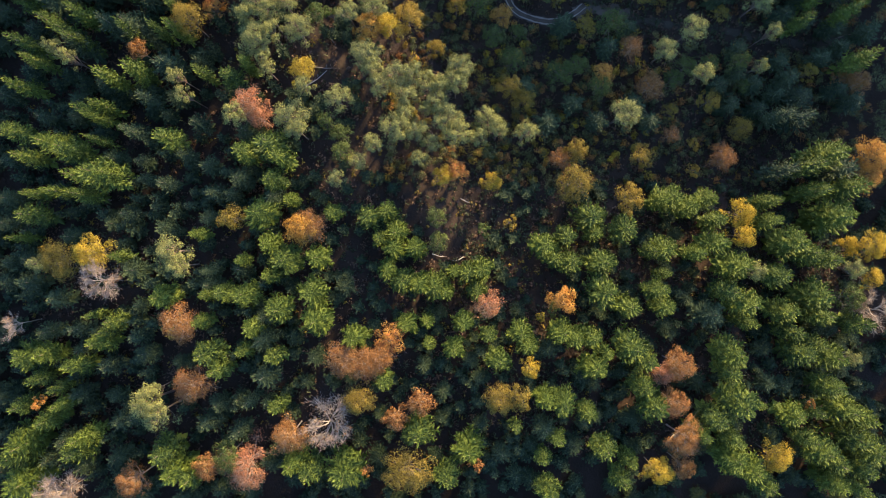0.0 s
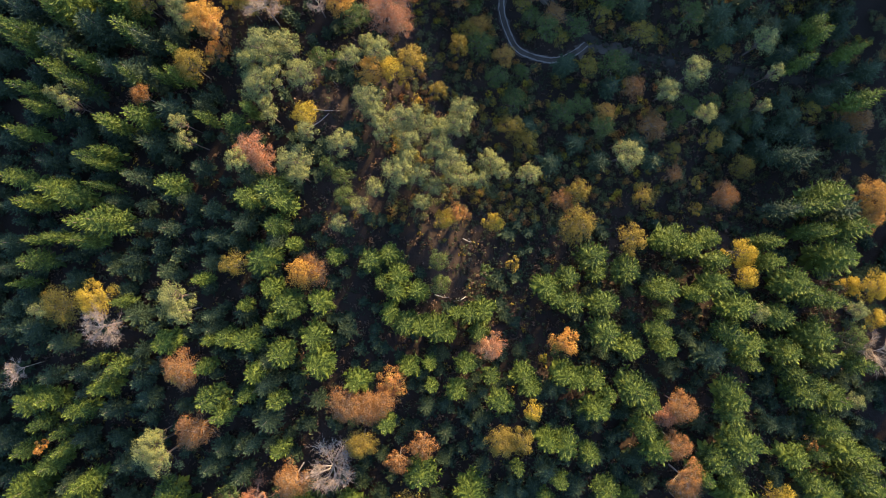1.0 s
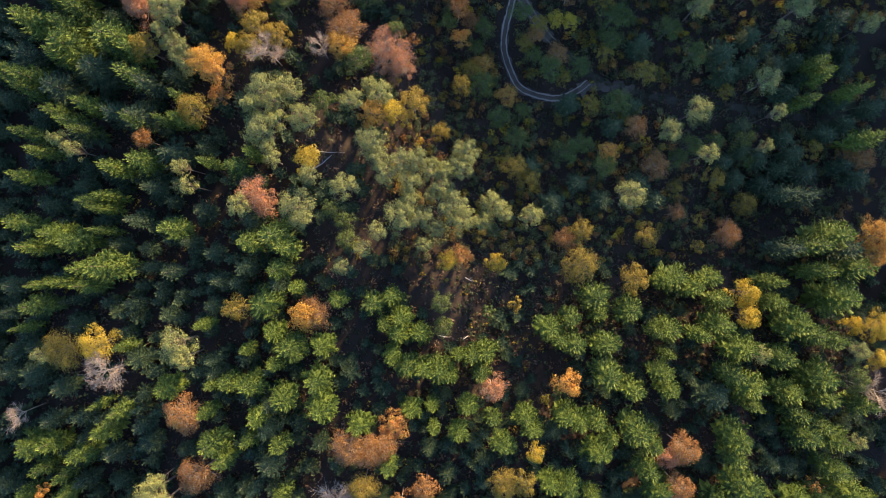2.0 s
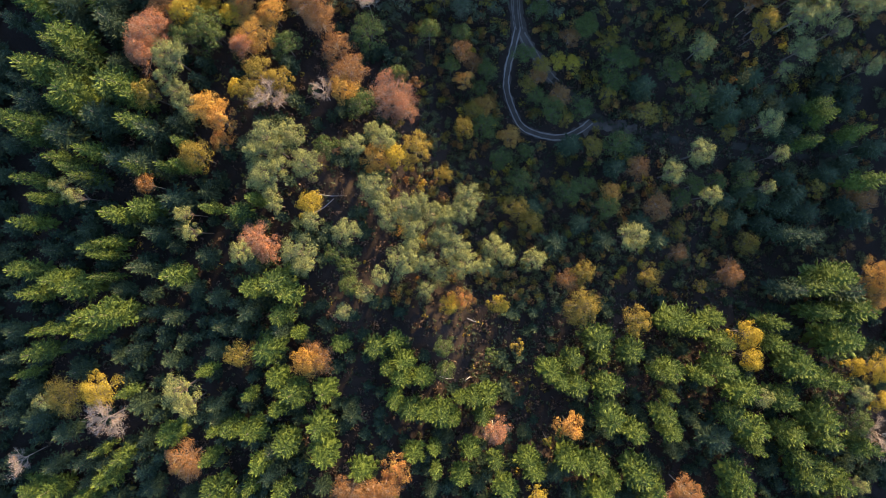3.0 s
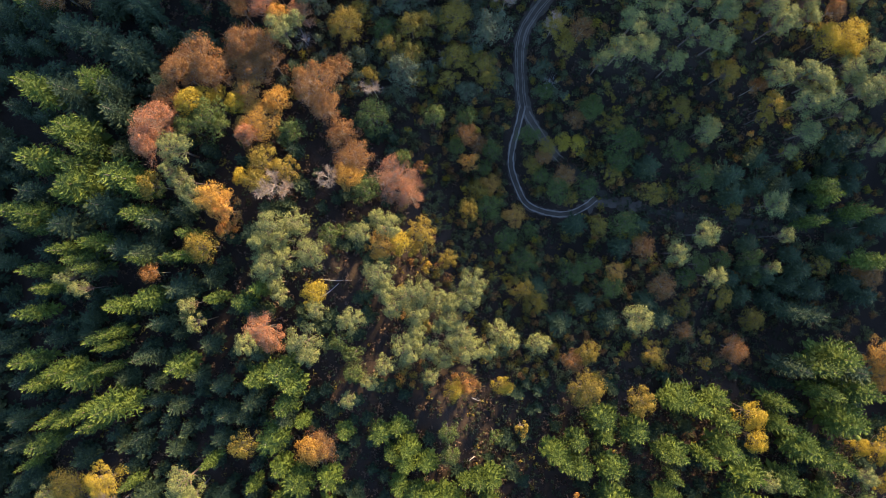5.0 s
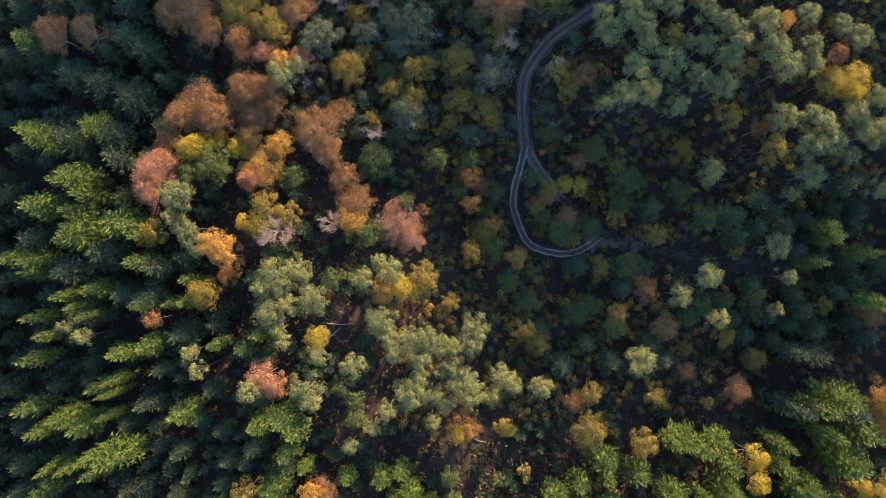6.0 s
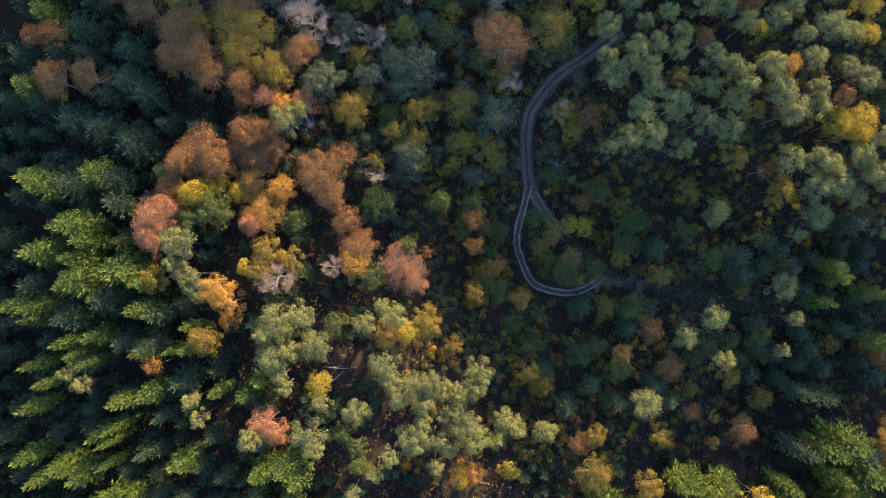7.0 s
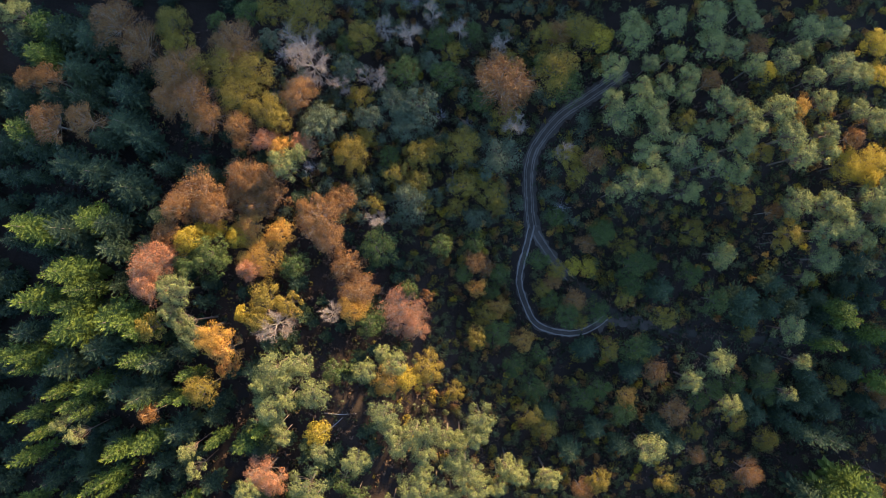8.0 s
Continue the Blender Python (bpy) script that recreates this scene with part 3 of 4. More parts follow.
green(-63.0, 81.7, 14.7, 2.54)
green(-55.7, 83.2, 13.7, 2.30)
orange(-47.8, 83.6, 12.6, 5.23)
orange(-49.7, 90.8, 14.2, 3.47)
gold(-52.5, 88.2, 13.8, 2.31)
copper(-48.1, 95.9, 14.5, 4.02)
copper(-44.1, 97.8, 16.2, 3.15)
copper(-51.2, 98.4, 14.2, 3.15)
orange(-43.3, 89.3, 13.1, 2.90)
russet(-49.9, 81.0, 14.0, 2.60)
copper(-34.2, 92.8, 13.4, 5.22)
copper(-32.1, 88.0, 12.1, 3.52)
green(-40.0, 81.7, 13.7, 2.90)
russet(-69.7, 81.7, 16.9, 4.43)
russet(-71.1, 77.8, 17.1, 3.60)
russet(-67.2, 83.6, 13.9, 2.53)
pine(-64.4, 76.2, 17.6, 3.66)
spruce(-87.3, 79.9, 21.6, 3.55)
spruce(-91.1, 79.2, 20.0, 1.93)
spruce(-85.3, 76.2, 21.2, 2.18)
spruce(-87.5, 72.5, 20.5, 3.01)
spruce(-95.7, 73.6, 20.2, 3.29)
spruce(-86.6, 67.8, 21.1, 4.12)
spruce(-89.5, 66.6, 19.7, 2.20)
spruce(-77.9, 70.0, 19.8, 3.84)
spruce(-74.8, 69.2, 19.9, 3.02)
spruce(-72.7, 66.8, 20.2, 2.19)
pine(-66.5, 71.4, 16.9, 1.84)
olive(-70.1, 68.0, 16.4, 3.06)
orange(-56.9, 65.1, 15.5, 3.36)
orange(-54.4, 62.5, 15.8, 3.11)
gold(-51.2, 70.1, 12.5, 2.01)
olive(-47.0, 69.0, 16.0, 2.85)
olive(-45.7, 74.0, 16.0, 3.15)
olive(-41.0, 72.7, 15.0, 2.60)
bare(-42.6, 68.3, 15.9, 3.71)
young_spruce(-98.4, 66.5, 17.9, 3.27)
young_spruce(-81.8, 62.9, 17.5, 3.54)
olive(-37.9, 140.7, 12.5, 4.66)
olive(-24.4, 136.4, 12.6, 3.26)
green(-28.6, 134.8, 10.6, 2.09)
bare(-19.2, 138.7, 11.6, 2.38)
bare(-13.1, 137.4, 12.2, 2.98)
bare(-20.5, 126.7, 12.1, 2.69)
bare(-23.8, 127.3, 11.6, 2.09)
bare(-29.2, 124.6, 12.2, 2.38)
green(-14.4, 127.8, 13.6, 3.85)
olive(-25.2, 122.1, 11.4, 2.69)
willow(-11.0, 119.6, 14.6, 4.71)
willow(-17.0, 120.4, 12.9, 3.85)
willow(-32.9, 115.8, 15.9, 3.76)
willow(-13.7, 114.9, 13.2, 3.57)
willow(-23.1, 117.2, 13.0, 3.27)
willow(-27.8, 128.5, 12.6, 2.97)
willow(-8.4, 130.2, 11.3, 2.69)
olive(-26.9, 108.3, 13.5, 3.84)
olive(-23.8, 112.7, 11.1, 2.40)
green(-17.8, 108.1, 10.9, 2.40)
olive(-11.0, 108.7, 13.1, 3.29)
olive(-16.4, 103.9, 11.8, 2.99)
olive(-11.0, 101.7, 12.1, 3.00)
copper(-29.4, 96.9, 12.5, 3.24)
olive(-21.2, 96.6, 11.3, 2.11)
bare(-20.3, 93.1, 12.4, 2.39)
green(-20.4, 86.4, 11.4, 3.91)
copper(-28.1, 81.7, 10.9, 3.26)
copper(-25.2, 75.7, 12.7, 4.15)
orange(-26.4, 71.8, 12.8, 3.24)
bare(-31.0, 70.6, 13.2, 2.63)
russet(-14.7, 70.9, 11.3, 4.82)
russet(-11.9, 67.5, 11.6, 3.31)
green(-12.9, 75.7, 13.1, 2.11)
copper(-8.9, 74.1, 12.2, 1.84)
green(-22.1, 67.8, 12.7, 2.96)
willow(-12.9, 97.5, 13.5, 3.87)
olive(-9.0, 96.1, 10.8, 1.82)
pine(-60.0, 69.0, 15.5, 3.00, -5.5, -0.1)
pine(-58.2, 67.6, 15.0, 3.00, -4.9, -2.2)

# valley
gold(12.7, 18.1, 8.8, 2.23)
olive(34.4, 16.9, 14.0, 4.40)
pine(84.5, 49.1, 17.5, 1.88)
young_spruce(80.9, 54.8, 10.0, 2.57)
young_spruce(81.0, 48.8, 10.3, 2.59)
young_spruce(80.4, 40.7, 11.1, 2.97)
young_spruce(75.8, 45.5, 10.5, 2.59)
olive(-1.9, 50.8, 12.9, 2.14)
pine(-7.1, 43.0, 14.4, 2.51)
pine(-3.7, 41.0, 15.0, 2.80)
pine(-0.7, 40.7, 18.6, 2.25)
pine(3.2, 41.0, 20.4, 2.83)
pine(4.2, 44.4, 20.5, 3.11)
pine(-1.6, 36.2, 16.6, 2.25)
pine(-4.4, 34.5, 14.2, 1.69)
pine(0.9, 32.7, 18.1, 3.11)
pine(3.4, 29.1, 18.4, 3.13)
pine(-6.4, 29.3, 15.1, 2.52)
pine(-3.0, 26.1, 14.7, 1.99)
pine(11.1, 32.5, 19.5, 2.88)
pine(14.2, 30.1, 19.7, 2.31)
pine(9.1, 28.1, 18.7, 2.30)
pine(-6.4, 22.3, 14.6, 1.69)
pine(21.1, 29.6, 20.3, 2.61)
bare(-7.8, 141.4, 11.6, 2.38)
bare(-1.1, 138.2, 12.2, 2.39)
bare(8.4, 133.6, 12.4, 2.39)
green(1.7, 137.7, 11.2, 2.39)
olive(-3.0, 133.0, 11.2, 2.39)
green(-5.7, 136.3, 11.6, 2.69)
green(-4.4, 127.3, 12.8, 3.27)
green(4.4, 121.6, 11.7, 2.70)
copper(8.6, 124.9, 18.0, 5.79)
copper(12.0, 123.7, 12.6, 3.27)
olive(11.1, 129.9, 11.6, 2.68)
olive(21.1, 127.7, 15.7, 4.93)
green(23.7, 124.7, 13.3, 3.53)
green(19.3, 129.8, 11.8, 2.95)
olive(19.5, 136.4, 12.1, 2.95)
copper(22.1, 137.0, 11.8, 2.95)
olive(27.7, 137.1, 12.9, 3.79)
gold(31.1, 135.3, 12.9, 2.92)
olive(9.8, 117.5, 12.3, 3.29)
bare(12.2, 115.6, 12.3, 3.00)
olive(-0.3, 110.6, 13.2, 3.88)
willow(8.4, 107.9, 14.5, 4.75)
olive(-7.7, 109.5, 11.5, 2.70)
olive(-0.2, 101.4, 11.7, 3.01)
olive(25.0, 108.1, 12.4, 2.98)
bare(23.9, 108.8, 11.6, 2.09)
copper(30.9, 107.2, 11.5, 2.66)
olive(26.9, 104.1, 12.2, 2.71)
green(-5.5, 86.5, 15.6, 2.71)
green(2.8, 87.3, 13.2, 2.15)
willow(2.7, 93.5, 11.7, 2.45)
copper(2.8, 83.1, 14.6, 2.47)
copper(6.0, 80.9, 8.7, 2.24)
green(9.5, 79.5, 9.4, 2.55)
green(0.1, 79.6, 13.2, 2.17)
orange(3.6, 76.1, 13.5, 2.19)
orange(9.0, 70.7, 8.4, 2.26)
olive(6.8, 68.3, 9.4, 2.57)
green(8.8, 64.5, 11.9, 3.50)
olive(3.7, 63.5, 14.1, 2.49)
green(7.6, 75.0, 7.7, 1.94)
olive(6.7, 99.5, 11.8, 3.03)
olive(8.2, 96.3, 11.3, 2.15)
olive(-1.5, 96.2, 11.3, 2.14)
green(23.0, 93.7, 11.2, 2.17)
green(19.3, 83.2, 9.4, 2.52)
olive(23.8, 80.3, 8.3, 2.23)
copper(23.3, 77.4, 8.9, 2.24)
gold(28.1, 81.7, 8.2, 2.07)
gold(31.9, 81.0, 8.3, 2.08)
copper(29.1, 73.1, 9.1, 2.56)
green(35.1, 70.1, 9.6, 2.58)
green(26.8, 68.8, 10.7, 3.19)
olive(31.0, 67.1, 8.2, 1.95)
copper(31.4, 87.5, 8.7, 2.21)
olive(20.5, 75.9, 8.7, 2.25)
green(22.7, 73.0, 8.4, 2.25)
green(43.5, 76.7, 9.8, 2.88)
olive(41.8, 73.7, 9.0, 2.26)
young_spruce(51.3, 75.4, 12.1, 3.42)
green(58.9, 79.7, 10.4, 2.90)
green(65.1, 73.0, 11.4, 3.20)
young_spruce(72.8, 73.3, 12.5, 3.72)
young_spruce(79.9, 77.7, 10.6, 2.79)
young_spruce(80.4, 70.7, 10.9, 2.83)
young_spruce(74.3, 68.1, 11.6, 3.14)
young_spruce(84.6, 74.7, 9.5, 2.20)
pine(83.7, 65.4, 15.9, 3.20)
olive(75.2, 64.1, 7.7, 1.97)
olive(52.4, 68.5, 10.5, 2.90)
pine(65.0, 57.6, 16.5, 3.18)
pine(58.6, 52.4, 15.2, 2.93)
pine(47.3, 35.6, 17.3, 3.70)
pine(68.4, 46.4, 15.8, 2.39)
green(31.8, 47.4, 11.0, 3.25)
green(18.3, 50.1, 10.5, 2.88)
green(13.2, 55.9, 9.9, 2.87)
orange(15.5, 62.1, 9.2, 2.57)
green(20.1, 58.3, 7.6, 1.95)
young_spruce(32.2, 60.0, 11.5, 3.13)
olive(38.3, 59.8, 8.8, 2.27)
green(45.1, 60.1, 11.1, 3.21)
young_spruce(44.1, 54.1, 11.3, 2.83)
green(36.5, 49.4, 9.7, 2.62)
orange(43.0, 47.3, 9.6, 2.61)
green(42.0, 43.9, 11.2, 3.24)
green(66.0, 49.4, 9.6, 2.62)
green(62.6, 46.3, 8.5, 2.30)
young_spruce(50.2, 59.8, 10.0, 2.53)
copper(50.9, 54.0, 10.4, 2.93)
green(72.7, 50.6, 8.6, 2.32)
olive(73.3, 40.6, 9.6, 2.67)
green(81.2, 51.2, 9.8, 2.66)
green(83.4, 45.8, 8.2, 2.04)
olive(62.5, 37.7, 7.8, 1.99)
copper(62.4, 31.1, 8.6, 2.32)
olive(69.8, 29.3, 7.0, 1.69)
olive(83.7, 34.1, 11.7, 3.41)
copper(78.0, 25.7, 12.5, 3.71)
olive(69.7, 21.9, 7.0, 1.69)
copper(55.9, 43.9, 10.9, 3.25)
olive(17.6, 42.9, 9.9, 2.87)
olive(21.4, 39.7, 10.3, 2.90)
young_spruce(27.9, 34.0, 11.4, 3.13)
olive(35.2, 26.1, 11.4, 3.22)
olive(53.6, 25.1, 10.2, 2.95)
copper(30.9, 23.8, 9.6, 2.58)
young_spruce(22.2, 43.3, 11.0, 2.82)
young_spruce(51.7, 39.3, 11.4, 2.85)
young_spruce(41.5, 34.8, 11.2, 2.85)
young_spruce(35.5, 39.4, 11.3, 2.84)
young_spruce(56.4, 34.7, 10.4, 2.55)

# east slope wood
young_spruce(106.3, 20.9, 21.0, 4.05)
spruce(102.1, 25.1, 24.5, 4.12)
spruce(97.8, 22.2, 24.9, 3.17)
orange(114.1, 24.6, 19.4, 4.15)
orange(113.8, 19.6, 17.4, 3.55)
spruce(107.5, 16.2, 25.0, 3.47)
young_spruce(92.0, 21.1, 22.8, 2.82)
pine(86.5, 57.1, 18.0, 1.87)
young_spruce(93.8, 52.3, 10.3, 2.61)
young_spruce(87.1, 46.1, 10.5, 2.63)
olive(102.3, 49.4, 8.9, 2.37)
young_spruce(96.1, 47.6, 11.6, 2.94)
young_spruce(93.7, 43.5, 10.9, 2.97)
copper(115.1, 46.5, 10.9, 3.03)
copper(112.7, 47.8, 8.6, 2.38)
young_spruce(113.5, 41.1, 12.2, 3.25)
young_spruce(109.9, 44.4, 11.0, 2.94)
spruce(111.8, 50.6, 23.5, 2.86)
young_spruce(100.0, 42.8, 11.4, 3.27)
young_spruce(105.3, 52.9, 11.1, 2.94)
young_spruce(111.4, 56.3, 10.7, 2.63)
young_spruce(92.4, 36.6, 21.3, 2.86)
young_spruce(89.0, 39.4, 11.6, 2.99)
young_spruce(98.0, 35.7, 20.2, 3.16)
spruce(96.0, 61.0, 17.9, 2.24)
spruce(98.8, 70.9, 18.4, 2.25)
young_spruce(109.2, 62.2, 11.1, 2.94)
spruce(108.5, 63.6, 20.9, 2.23)
young_spruce(97.4, 67.9, 10.2, 2.59)
young_spruce(117.9, 60.4, 12.0, 3.25)
green(35.1, 89.6, 9.3, 2.51)
pine(39.2, 135.2, 14.1, 3.13)
pine(38.6, 139.2, 13.0, 2.17)
pine(47.5, 138.6, 11.2, 3.12)
pine(56.5, 139.3, 10.8, 3.33)
pine(63.3, 140.4, 10.7, 2.13)
pine(65.2, 137.7, 10.9, 2.38)
copper(67.4, 133.3, 10.9, 2.59)
pine(85.5, 137.0, 10.6, 2.89)
pine(79.3, 136.7, 10.9, 3.12)
gold(97.0, 134.6, 10.6, 3.24)
gold(97.7, 127.5, 11.5, 2.66)
pine(34.0, 127.6, 15.2, 3.14)
pine(48.0, 130.7, 14.1, 2.40)
pine(42.8, 128.7, 14.8, 2.16)
pine(40.8, 123.4, 14.8, 1.91)
pine(45.3, 123.4, 14.7, 2.39)
pine(51.2, 126.1, 14.7, 2.63)
pine(56.9, 132.8, 12.1, 3.35)
pine(61.3, 131.8, 13.2, 2.15)
pine(66.1, 127.7, 15.3, 2.38)
gold(69.1, 126.7, 13.0, 2.01)
pine(73.4, 129.2, 13.2, 2.62)
pine(77.7, 132.0, 12.0, 1.92)
pine(80.2, 125.5, 13.1, 2.15)
pine(87.7, 128.0, 12.7, 3.63)
pine(93.8, 127.1, 12.0, 2.44)
pine(34.1, 121.1, 15.4, 2.17)
pine(35.8, 116.6, 13.2, 3.62)
pine(44.0, 117.6, 13.5, 2.87)
pine(40.8, 120.5, 13.8, 2.87)
pine(45.0, 113.9, 12.4, 2.41)
pine(50.6, 121.6, 14.6, 2.16)
pine(58.5, 120.1, 15.8, 2.86)
pine(61.9, 117.9, 16.9, 2.36)
pine(65.0, 115.7, 16.8, 2.12)
olive(51.0, 115.7, 12.4, 2.90)
pine(54.5, 114.2, 13.4, 1.70)
pine(58.5, 113.3, 15.5, 2.40)
pine(66.2, 112.9, 17.1, 2.61)
pine(63.7, 110.4, 17.0, 2.64)
copper(57.0, 124.8, 13.2, 2.30)
orange(76.5, 118.2, 14.0, 2.57)
pine(71.4, 117.9, 16.9, 2.83)
pine(82.0, 120.3, 13.4, 2.87)
pine(83.2, 112.5, 16.6, 2.39)
pine(84.0, 109.2, 18.2, 2.40)
pine(74.3, 111.7, 16.5, 3.32)
pine(76.8, 107.3, 18.7, 2.86)
copper(93.6, 113.1, 12.8, 2.09)
pine(92.8, 119.3, 13.3, 2.45)
pine(98.0, 117.0, 13.8, 2.72)
gold(98.7, 106.9, 13.8, 3.93)
gold(92.7, 106.6, 14.7, 3.31)
gold(97.9, 103.7, 15.3, 2.72)
pine(50.8, 109.4, 13.2, 3.65)
pine(57.8, 106.3, 16.2, 2.69)
pine(63.8, 104.6, 16.7, 3.19)
pine(42.7, 107.9, 12.2, 2.91)
pine(39.7, 101.5, 15.4, 3.16)
pine(45.7, 102.4, 15.3, 2.93)
olive(69.2, 108.4, 14.3, 2.33)
pine(35.4, 99.2, 17.0, 1.96)
pine(53.7, 99.4, 18.2, 2.72)
olive(68.4, 98.2, 15.3, 2.74)
pine(80.4, 96.4, 18.2, 3.26)
pine(88.1, 97.5, 17.9, 3.27)
pine(91.3, 96.0, 17.1, 2.77)
pine(87.9, 91.0, 16.7, 3.29)
pine(93.1, 91.5, 16.7, 3.04)
pine(98.6, 98.5, 18.4, 3.28)
pine(100.4, 94.2, 18.6, 2.53)
pine(98.9, 88.8, 16.6, 2.04)
olive(80.0, 90.3, 16.8, 3.04)
olive(78.9, 87.6, 13.6, 2.17)
copper(77.3, 95.3, 13.0, 2.17)
pine(65.5, 84.8, 16.1, 3.13)
pine(90.0, 83.5, 13.5, 2.84)
pine(86.6, 79.2, 12.6, 1.84)
green(43.6, 82.5, 11.4, 3.48)
green(48.3, 82.5, 7.7, 1.94)
green(35.5, 90.3, 9.8, 2.81)
olive(41.9, 86.5, 8.9, 2.24)
olive(59.3, 90.5, 10.2, 2.88)
young_spruce(88.5, 70.9, 10.8, 2.85)
young_spruce(95.3, 72.9, 10.1, 2.58)
young_spruce(103.0, 75.9, 9.7, 2.26)
young_spruce(103.6, 70.6, 10.0, 2.27)
spruce(99.8, 68.3, 18.7, 2.57)
young_spruce(109.5, 71.4, 9.7, 2.27)
young_spruce(110.0, 76.0, 10.1, 2.27)
young_spruce(101.1, 63.0, 9.0, 1.96)
young_spruce(93.2, 64.0, 11.5, 2.90)
young_spruce(103.5, 82.1, 15.9, 3.10)
pine(104.9, 93.8, 18.7, 3.52)
pine(103.2, 102.7, 19.0, 2.81)
pine(110.9, 80.7, 16.6, 2.55)

# south slope wood
spruce(-39.3, -14.1, 15.5, 3.12)
spruce(-30.4, -17.1, 15.6, 3.72)
spruce(-45.1, -18.9, 16.5, 2.55)
spruce(-56.8, -16.9, 14.5, 1.98)
copper(-61.9, -17.5, 13.5, 3.95)
gold(-65.3, -20.2, 9.6, 1.15)
spruce(-77.1, -16.9, 14.1, 1.98)
spruce(-82.5, -15.6, 14.5, 1.13)
young_spruce(-94.8, -19.9, 11.3, 2.53)
young_spruce(-87.2, -19.2, 12.5, 2.24)
bare(-101.4, -17.7, 13.6, 2.85)
spruce(-99.1, -25.7, 14.5, 3.72)
spruce(-94.4, -25.0, 15.0, 2.57)
spruce(-86.9, -27.8, 15.9, 2.56)
spruce(-96.5, -30.8, 14.8, 2.02)
spruce(-55.1, -24.5, 16.3, 3.37)
spruce(-52.8, -28.7, 16.1, 2.53)
copper(-58.8, -32.0, 15.0, 3.68)
spruce(-47.1, -24.1, 15.5, 1.70)
spruce(-40.2, -25.7, 15.7, 2.00)
young_spruce(-43.2, -21.9, 13.1, 3.08)
spruce(-21.4, -21.4, 13.6, 2.90)
copper(-24.1, -26.7, 13.5, 3.77)
copper(-19.5, -28.3, 13.2, 3.52)
spruce(-80.9, -22.1, 15.0, 2.26)
spruce(-79.2, -19.5, 13.8, 1.42)
orange(-97.8, -36.9, 11.8, 1.75)
spruce(-91.8, -33.2, 14.0, 2.01)
spruce(-101.2, -37.5, 14.6, 2.02)
spruce(-91.1, -37.1, 15.4, 2.01)
spruce(-94.5, -40.9, 15.6, 2.29)
spruce(-99.8, -46.2, 16.4, 4.00)
spruce(-101.7, -49.1, 16.5, 2.86)
spruce(-99.7, -55.7, 16.8, 4.28)
spruce(-87.0, -48.0, 16.7, 3.14)
spruce(-85.0, -44.7, 17.2, 2.28)
pine(-68.4, -35.9, 16.8, 3.74)
pine(-66.8, -38.6, 16.4, 3.21)
pine(-67.7, -33.1, 14.8, 1.88)
spruce(-66.2, -48.5, 16.7, 3.69)
spruce(-63.7, -52.8, 16.3, 3.70)
spruce(-59.9, -54.2, 17.1, 2.56)
spruce(-39.8, -37.8, 15.7, 2.01)
young_spruce(-42.6, -30.6, 14.1, 3.09)
young_spruce(-46.6, -36.6, 14.1, 1.96)
green(-51.4, -49.4, 15.2, 3.43)
russet(-47.0, -51.9, 15.7, 4.87)
copper(-55.8, -51.4, 15.6, 3.14)
copper(-36.6, -44.6, 16.2, 4.04)
bare(-27.5, -41.9, 15.7, 5.53)
spruce(-36.4, -52.1, 17.6, 2.89)
spruce(-32.6, -53.9, 18.6, 3.20)
spruce(-24.3, -54.1, 18.3, 4.10)
bare(-90.5, -57.1, 14.8, 4.86)
copper(-73.8, -55.3, 15.3, 3.42)
olive(-20.9, -36.5, 15.3, 3.81)
orange(-19.6, -55.9, 12.5, 1.82)
spruce(-6.8, 0.1, 12.7, 2.40)
green(-1.9, 7.8, 11.7, 2.10)
green(-1.3, 2.2, 10.6, 2.42)
green(10.3, 4.8, 12.2, 1.87)
spruce(-5.9, -8.7, 12.6, 2.72)
spruce(-2.2, -9.4, 12.1, 3.03)
spruce(0.9, -10.5, 11.8, 2.14)
spruce(2.7, -5.8, 11.8, 1.85)
spruce(6.3, -5.8, 12.9, 2.77)
spruce(9.7, -5.3, 14.6, 2.78)
spruce(8.7, -10.6, 13.8, 2.16)
russet(11.5, -14.1, 13.2, 3.38)
spruce(26.0, 0.9, 16.2, 3.42)
spruce(32.2, 3.1, 14.5, 3.15)
spruce(29.4, -2.4, 15.0, 2.49)
spruce(33.3, -3.5, 14.7, 3.12)
spruce(39.2, 8.3, 14.0, 3.50)
spruce(39.9, 4.3, 14.5, 2.22)
spruce(47.9, 5.3, 15.2, 3.81)
spruce(57.8, 0.1, 17.2, 3.47)
spruce(54.9, -0.6, 15.3, 1.90)
spruce(61.0, 13.5, 17.9, 3.53)
spruce(58.0, 12.5, 18.3, 2.24)
orange(2.9, 19.1, 14.0, 3.03)
gold(0.1, 18.3, 12.8, 2.42)
olive(17.6, 7.0, 12.6, 1.88)
olive(49.5, 13.4, 14.9, 3.18)
spruce(41.4, -3.5, 14.6, 3.44)
spruce(57.6, -6.4, 14.2, 1.41)
spruce(41.5, -11.3, 16.8, 4.00)
spruce(47.8, -14.8, 16.7, 3.08)
spruce(55.5, -10.6, 16.1, 2.48)
spruce(57.2, -15.1, 15.8, 2.77)
orange(30.8, -13.4, 14.8, 3.08)
green(28.3, -15.7, 12.5, 1.87)
gold(25.2, -17.2, 10.8, 1.41)
spruce(5.1, -18.2, 13.4, 2.74)
spruce(11.5, -21.9, 12.7, 2.15)
spruce(-8.9, -18.6, 12.9, 2.40)
spruce(-4.1, -18.1, 12.5, 1.82)
spruce(2.9, -25.1, 13.7, 2.73)
spruce(-3.4, -23.7, 12.9, 1.51)
spruce(20.0, -21.4, 13.0, 3.06)
